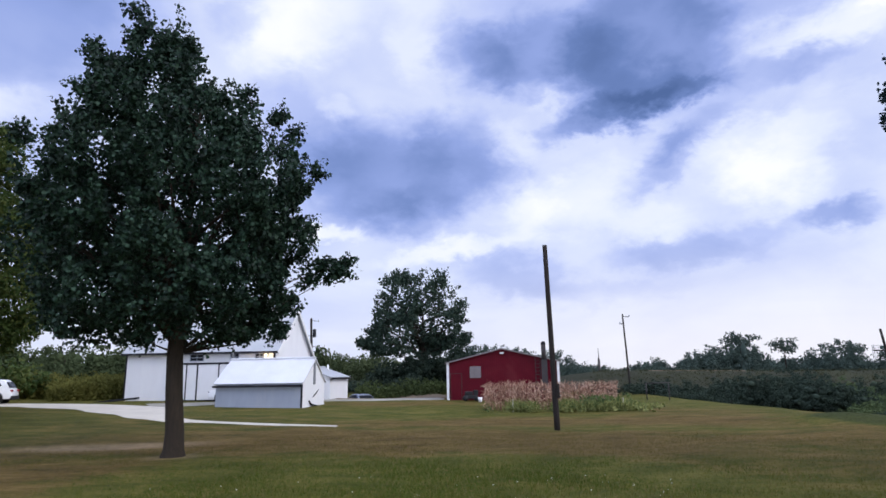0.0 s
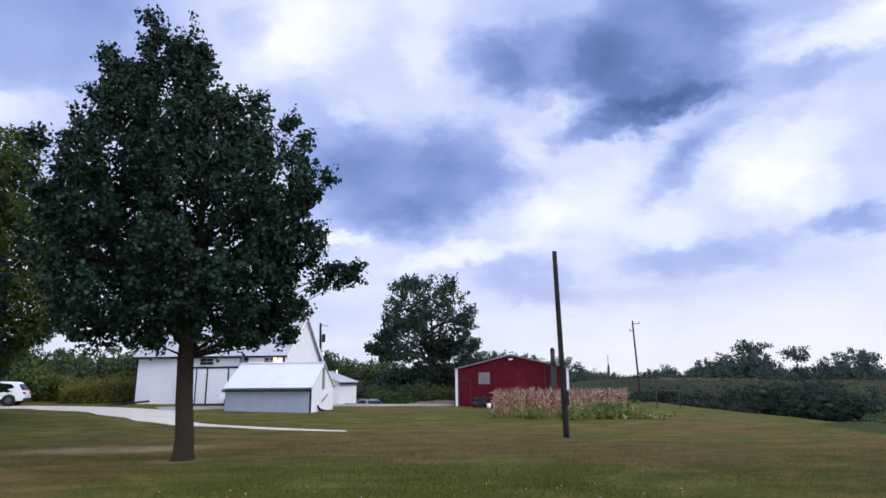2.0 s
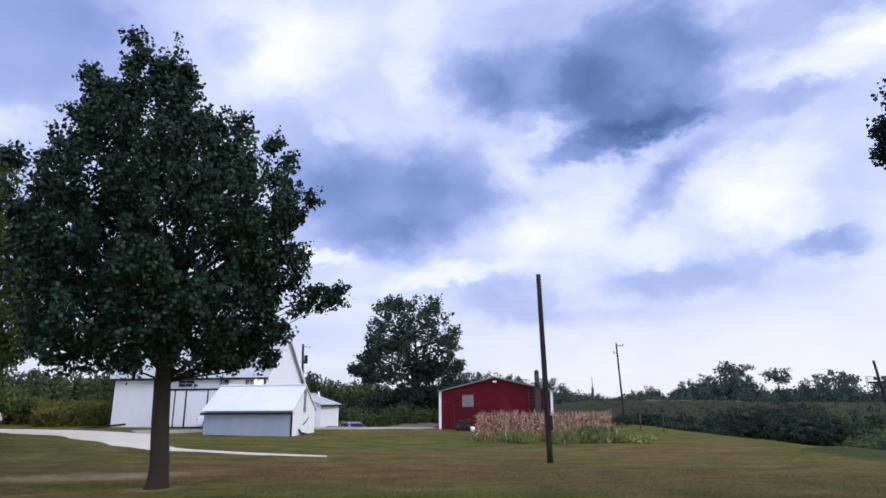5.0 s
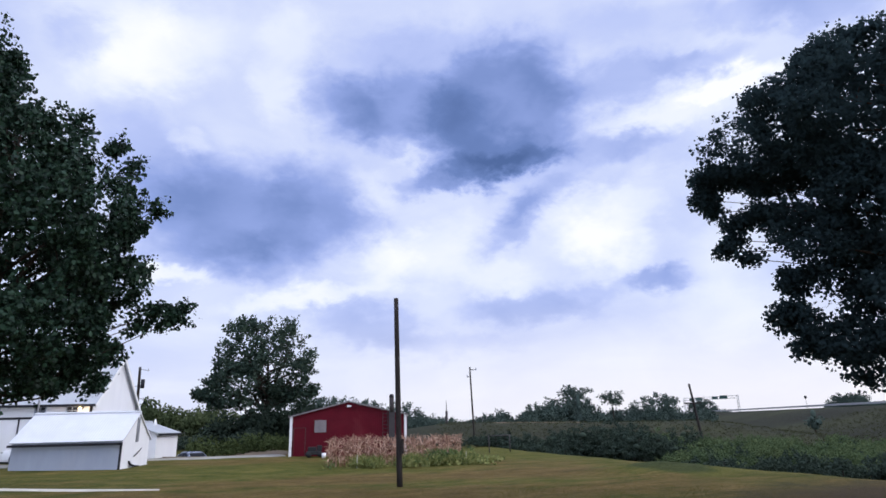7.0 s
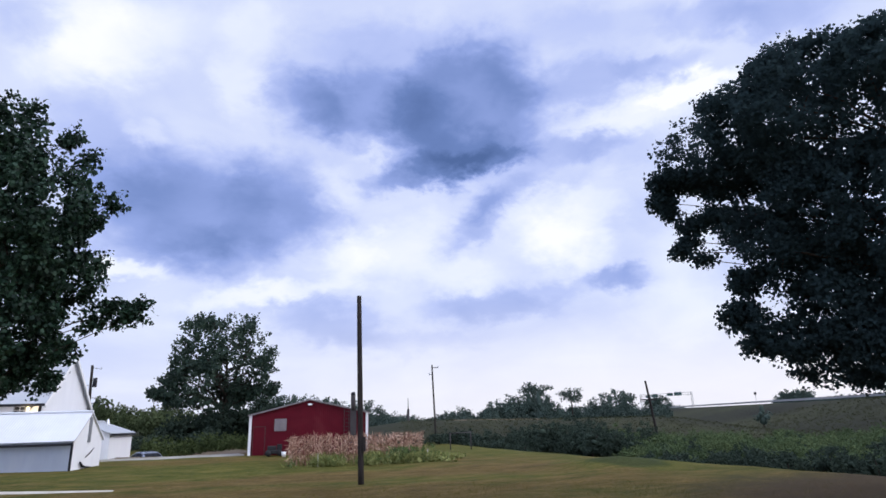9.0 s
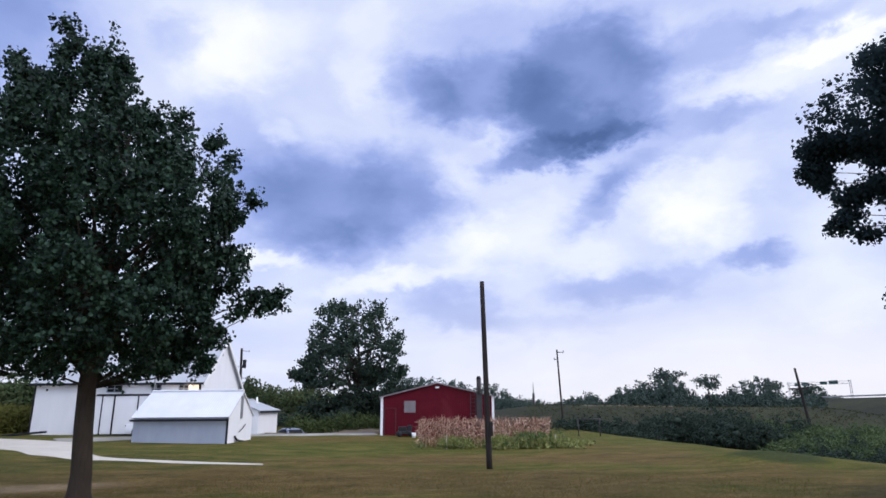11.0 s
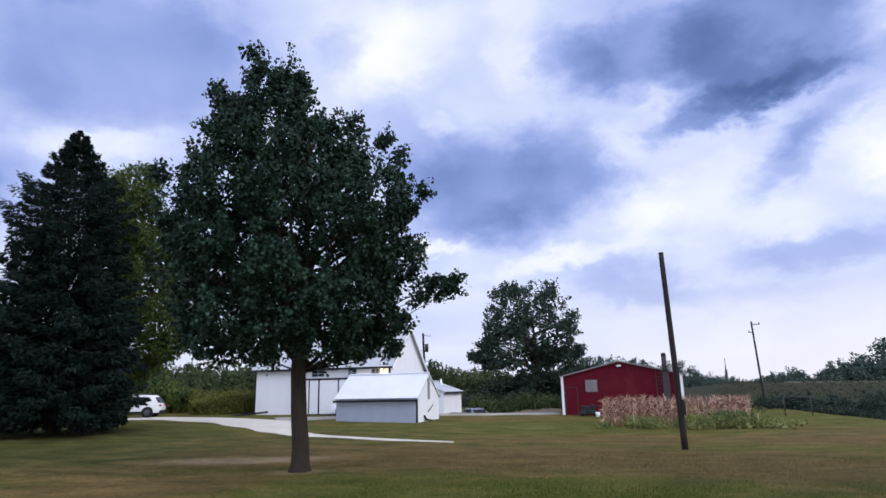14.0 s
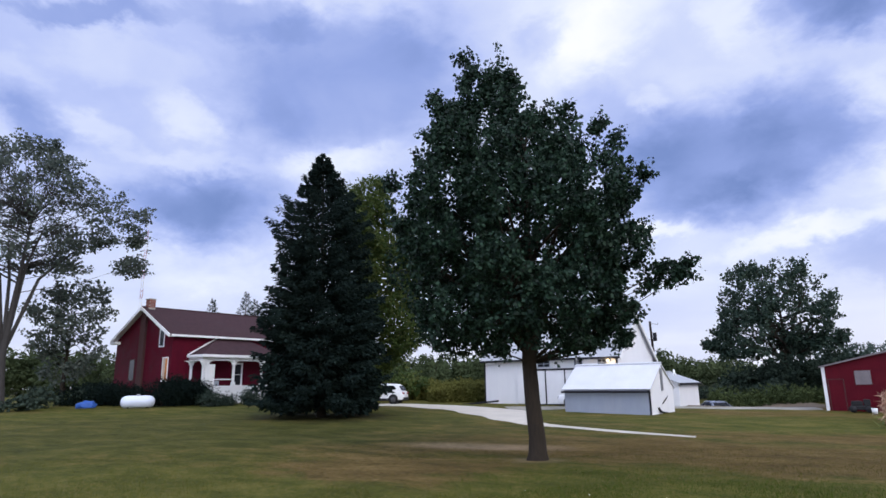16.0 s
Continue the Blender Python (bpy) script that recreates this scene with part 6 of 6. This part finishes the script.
for i in range(150):
    az = -58 + 57 * (i + random.random()) / 150
    if -46.2 < az < -38.6:
        continue
    d = random.uniform(150, 190) if az > -37.8 else random.uniform(330, 420)
    el = profile(right_line, az, 0.12)
    rows.append((az, d, el, d * random.uniform(0.018, 0.036)))
    rows.append((az, d - 6, el * random.uniform(0.3, 0.7), d * random.uniform(0.02, 0.03)))
thicket("far_woods", "hazy green wood along the skyline", rows, HAZED_FAR_LEAF, 0.44, 20, 0.40, category="woods", solid=0.3)
rows = [(-45.2, 128, 0.75, 3.0), (-26.8, 150, 2.9, 4), (-25.9, 152, 2.5, 4)]
thicket("far_trees", "thin open trees standing over the far wood", rows, HAZED_FAR_LEAF, 0.40, 12, 0.16, category="woods")
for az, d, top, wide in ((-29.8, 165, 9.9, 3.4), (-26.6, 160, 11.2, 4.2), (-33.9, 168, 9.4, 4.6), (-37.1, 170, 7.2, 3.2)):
    broad_tree("far_tree", "open-crowned far tree rising over the hazy wood", spot(az, d), az, (0.16, top * 0.55), [(top, -0.3 * wide, 0.4 * wide), (top - 0.8, -0.9 * wide, wide), (top - 1.8, -wide, 0.9 * wide), (top - 2.8, -0.6 * wide, 0.5 * wide)], 46, 20, 0.42, HAZED_FAR_LEAF, BARK, "broad", 0.45, 0.2, 0.9, 0.5, (-0.1, 0.1), (), 8, 7.0, sprigs=0.8)
left_line = [(4, 1.6), (6, 2.0), (8, 1.8), (9.6, 2.3), (10.6, 1.8), (11.2, 2.7), (12, 2.0), (14, 2.2), (20, 2.4), (26, 2.7), (29, 2.9), (32, 2.8), (36, 3.2), (40, 3.4), (46, 3.2), (52, 3.0), (58, 3.2), (66, 3.6), (74, 3.6)]
rows = []
for i in range(90):
    az = 4 + 70 * (i + random.random()) / 90
    d = random.uniform(105, 150)
    rows.append((az, d, profile(left_line, az, 0.3) - 0.1, d * random.uniform(0.04, 0.075)))
thicket("back_woods", "dark green wood behind the barn and fields", rows, BACK_LEAF, 0.40, 24, 0.34, category="woods", solid=0.4)
rows = [(az + random.uniform(-0.4, 0.4), random.uniform(61, 68), random.uniform(1.3, 2.9) - 0.16 * abs(az - 0.5), 3.6) for az in np.linspace(-5.2, 6.0, 16)]
thicket("tree_undergrowth", "dense dark undergrowth beneath the field tree", rows, UNDERGROWTH, 0.26, 26, 0.55, solid=0.42)
rows = [(az + random.uniform(-0.4, 0.4), random.uniform(60, 66), random.uniform(-0.9, 0.2), 3.0) for az in np.linspace(3.0, 8.0, 9)]
thicket("yard_bushes", "green bushes along the back of the yard", rows, SHRUB_DARK, 0.2, 30, 0.5, solid=0.3)
def yard_edge():
    return spot(random.uniform(-4.6, 7.5), random.uniform(57.6, 60.5))


weeds("yard_weeds", "green weeds in front of the dark undergrowth", 420, yard_edge, 1.5, YARD_WEED, "spray", 0.30, 16)


def clumped(stations, each, shrink):
    """Several bushes of uneven size round each station (bearing, distance, top in degrees, width)."""
    out = []
    for az, d, el, w in stations:
        out.append((az, d, el, w))
        for _ in range(each):
            k = random.uniform(0.45, 0.85)
            out.append((az + random.uniform(-0.8, 0.8) * math.degrees(w / d), d - random.uniform(-3.0, 4.0), el - (1 - k) * shrink - random.uniform(0, 0.3), w * k))
    return out


rows = clumped([(-18.2, 62, -0.9, 3.6), (-19.4, 61, -0.7, 3.4), (-20.6, 60, -0.8, 4.0), (-22.0, 61, -1.0, 3.8), (-23.6, 60, -1.4, 3.2), (-25.2, 58, -1.0, 4.0), (-27.0, 59, -0.25, 5.4), (-28.9, 60, 0.25, 6.4), (-30.8, 58, -0.05, 5.8), (-32.2, 56, -1.3, 3.6), (-35.4, 66, -0.5, 4.6)], 4, 3.0)
for i in range(34):
    az = random.uniform(-59, -35.5)
    d = random.uniform(44, 66)
    rows.append((az, d, float(np.interp(d, (44, 56, 66), (-3.3, -2.5, -1.9))) + random.uniform(-0.3, 0.25), random.uniform(1.6, 3.0)))
for i in range(46):
    rows.append((random.uniform(-61, -36.5), random.uniform(34, 40), random.uniform(-3.7, -3.0), random.uniform(1.3, 2.4)))
thicket("dark_scrub", "dark tangled bushes past the lawn's edge", rows, SHRUB_DARK, 0.12, 34, 0.75, solid=0.28)
rows = clumped([(-33.2, 66, -0.7, 4.4), (-34.2, 64, -1.2, 3.6), (-36.6, 60, -1.6, 3.6)], 3, 2.0)
for i in range(70):
    az = random.uniform(-60, -34)
    d = random.uniform(46, 76)
    rows.append((az, d, float(np.interp(d, (46, 56, 66, 76), (-3.2, -2.4, -1.7, -1.4))) + random.uniform(-0.6, 0.3), random.uniform(1.2, 3.4)))
for i in range(26):
    rows.append((random.uniform(-62, -47), random.uniform(38, 46), random.uniform(-4.0, -3.3), random.uniform(1.4, 2.6)))
thicket("green_scrub", "bright green shrubs and weeds in the hollow", rows, SHRUB, 0.12, 30, 0.65, solid=0.28)


def hollow():
    while True:
        az, d = random.uniform(-62, -34.5), random.uniform(50, 84)
        if noise.noise((az * 0.5, d * 0.12, 4.1)) > -0.05:
            return spot(az, d)


weeds("hollow_weeds", "tall soft green grass and weeds in the hollow", 2600, hollow, 1.5, SHRUB, "spray", 0.30, 16)
def weed_field():
    az = random.uniform(24.0, 37.5)
    d = (54.5 if az < 32 else 58.5) + 14 * random.random() ** 1.4
    return spot(az, d)


weeds("tall_weeds", "tall golden-green weeds beside the barn", 6500, weed_field, 1.85, WEED, "spray", 0.30, 15)
rows = [(az + random.uniform(-0.4, 0.4), random.uniform(56, 64), random.uniform(0.3, 2.0), 3.4) for az in np.linspace(33.5, 41, 9)]
thicket("drive_bushes", "yellow-green bushes behind the parked car", rows, TURNING_LEAF, 0.24, 26, 0.45, solid=0.4)
rows = [(az + random.uniform(-0.5, 0.5), random.uniform(56, 66), random.uniform(-0.9, 0.7), 3.0) for az in np.linspace(60, 74, 9)]
thicket("side_bushes", "dark bushes and young trees beyond the house", rows, SHRUB_DARK, 0.24, 26, 0.4, solid=0.5)
for az, d, h in ((48.9, 88, 15.4), (51.7, 92, 14.8), (48.1, 90, 14.6), (11.2, 112, 7.4)):
    x, y = spot(az, d)
    spruce("far_conifer", "slender dark conifer rising behind the roofs", (x, y), h - ground_z(x, y), h * 0.16, 170, needles=60)


ribbon("far_lane", [spot(-19, 111), spot(-21.5, 112), spot(-24, 112), spot(-27, 112)], [0.9] * 4, DIRT, "pale dirt lane along the far bank", "lane", 0.1)

def rough_field():
    az, d = random.uniform(-62, -14), 62 + 90 * random.random()
    return spot(az, d)


weeds("field_grass", "rough olive grass and weeds over the bank", 9000, rough_field, 0.26, FIELD_GRASS, "spray", 0.24, 7, category="grass")

# ---- raised road and sign gantry ----
def along_road(s, off):
    p = ROAD_A + ROAD_D * s + np.array([ROAD_D[1], -ROAD_D[0]]) * off
    return float(p[0]), float(p[1])


ss = list(range(-140, 900, 20))
verts = [(*along_road(s, o), ground_z(*along_road(s, 8)) + 0.06) for s in ss for o in (0.5, 12)]
tagged(raw("road", verts, [(2 * i, 2 * i + 1, 2 * i + 3, 2 * i + 2) for i in range(len(ss) - 1)], TARMAC), "raised tarmac road on a grass bank", "road", kind="structure")
rail = thing("guard_rail", "pale steel guard rail along the raised road", "guard rail", kind="structure")
bm = bmesh.new()
for s0, s1 in zip(ss, ss[1:]):
    a, b = along_road(s0, 0.3), along_road(s1, 0.3)
    za, zb = ground_z(*along_road(s0, 8)), ground_z(*along_road(s1, 8))
    slab(bm, [(*a, za + 0.95), (*b, zb + 0.95), (b[0] + 0.08, b[1] - 0.03, zb + 0.95), (a[0] + 0.08, a[1] - 0.03, za + 0.95)], 0.5)
part("rail", bm, STEEL, rail)
gx0, gy0 = spot(-35.8, 262)
gx1, gy1 = spot(-40.0, 250)
gantry = thing("sign_gantry", "steel sign gantry over the road with green sign boards", "gantry", pose(gx0, gy0, 4.0, 0, 0, math.degrees(math.atan2(gy1 - gy0, gx1 - gx0))))
span = math.hypot(gx1 - gx0, gy1 - gy0)
for x in (0.0, span):
    bm = bmesh.new()
    for o in (-0.3, 0.3):
        tube(bm, [(x + o, 0, -5.0), (x + o, 0, 5.8)], [0.09, 0.09], 5)
    for k in range(5):
        tube(bm, [(x - 0.3, 0, k * 1.1), (x + 0.3, 0, k * 1.1 + 1.1)], [0.05, 0.05], 4)
    part("upright", bm, STEEL, gantry)
bm = bmesh.new()
for z in (4.6, 5.5):
    tube(bm, [(0, 0, z), (span, 0, z)], [0.07, 0.07], 5)
for k in range(14):
    tube(bm, [(span * k / 14, 0, 4.6), (span * (k + 1) / 14, 0, 5.5)], [0.035, 0.035], 4)
part("truss", bm, STEEL, gantry)
for a, b, z0, z1 in ((0.10, 0.20, 4.2, 5.3), (0.22, 0.34, 4.3, 5.4), (0.53, 0.64, 4.5, 5.6), (0.67, 0.81, 4.5, 5.8)):
    boxed("sign_board", (span * a, span * b, 0.2, 0.35, z0, z1), SIGN_GREEN, gantry, "green sign board")
lx, ly = spot(-44.9, 215)
small_sign = thing("road_sign", "small round sign on a post by the road", "sign", pose(lx, ly, 3.9))
cylinder("post", (0, 0, -2), (0, 0, 3.0), 0.06, 0.06, STEEL, small_sign, sides=6)
cylinder("disc", (0, -0.05, 3.3), (0, 0.0, 3.3), 0.5, 0.5, DARK_TRIM, small_sign, sides=14)
sx_, sy_ = spot(-14.8, 130)
silo = thing("vent_stack", "thin grey stack on a far roof", "stack", pose(sx_, sy_, ground_z(sx_, sy_)))
cylinder("stack_tube", (0, 0, 0), (0, 0, 4.4), 0.26, 0.24, FLUE, silo)
cylinder("mast_tube", (0, 0, 4.4), (0, 0, 6.6), 0.09, 0.05, FLUE, silo)


car("van", "white van parked between the barn and the small shed", pose(-12.0, 44.9, ground_z(-14, 44.9) + 0.02, 0, 0, 176), 4.5, 1.75, 1.75, CAR_WHITE, True)

# ---- lawn ----
def lawn_points(n, d0, d1):
    az = np.radians(RNG.uniform(-62, 72, n))
    d = d0 * (d1 / d0) ** RNG.uniform(0, 1, n)
    x, y = -np.sin(az) * d, np.cos(az) * d
    spot_u, spot_v = (x + 10.7) * 0.978 + (y - 20.5) * 0.208, -(x + 10.7) * 0.208 + (y - 20.5) * 0.978
    bare = (np.hypot(spot_u / 3.0, spot_v / 0.95) < 1) | (np.hypot(x + 7.6, y - 17.9) < 0.7) | ((np.hypot((x - 20) / 10, (y - 8) / 9.5) < 1) & (RNG.uniform(0, 1, n) < 0.7))
    worn = (np.hypot((x + 9.8) / 4.6, (y - 14.2) / 2.8) < 1 + 0.25 * np.sin(x * 2.1) * np.cos(y * 1.7)) & (RNG.uniform(0, 1, n) < 0.75)
    keep = (x < 20) & ~bare & ~worn
    x, y = x[keep], y[keep]
    return np.stack([x, y, land(x, y)], -1)


def turf(name, label, n, d0, d1, size, mat):
    p = lawn_points(n, d0, d1)
    h = np.zeros((len(p), 3))
    h[:, 2] = 0.9
    return tagged(mesh_of(name, [leaves(p, size, "blade", -0.6, 0.5, h)], mat), label, "grass", kind="stuff")


turf("grass", "short green and straw grass blades of the lawn", 110000, 8.0, 24.0, 0.058, GRASS)
p = lawn_points(160000, 9.0, 19.0)
edge = np.hypot((p[:, 0] + 1.5) / 7.5, (p[:, 1] - 14.0) / 2.9) + 0.2 * np.sin(p[:, 0] * 1.3 + 2 * np.sin(p[:, 1]))
p = p[edge < RNG.uniform(0.5, 1.15, len(p))]
up = np.zeros((len(p), 3))
up[:, 2] = 0.9
tagged(mesh_of("lush_grass", [leaves(p, 0.065, "blade", -0.6, 0.5, up)], LUSH), "patch of lusher green grass in the lawn", "grass", kind="stuff")
turf("dead_grass", "dead straw blades in the lawn", 40000, 8.0, 22.0, 0.05, STRAW)
p = lawn_points(5000, 8.0, 14.0)
p = p[(np.abs(p[:, 0] + 1.5) < 6.5) & (RNG.uniform(0, 1, len(p)) < 0.07)]
p[:, 2] += 0.06
tagged(mesh_of("clover_flowers", [leaves(p, 0.028, "plain", -0.3)], PETAL), "tiny white clover flowers in the grass", "flowers", kind="stuff")
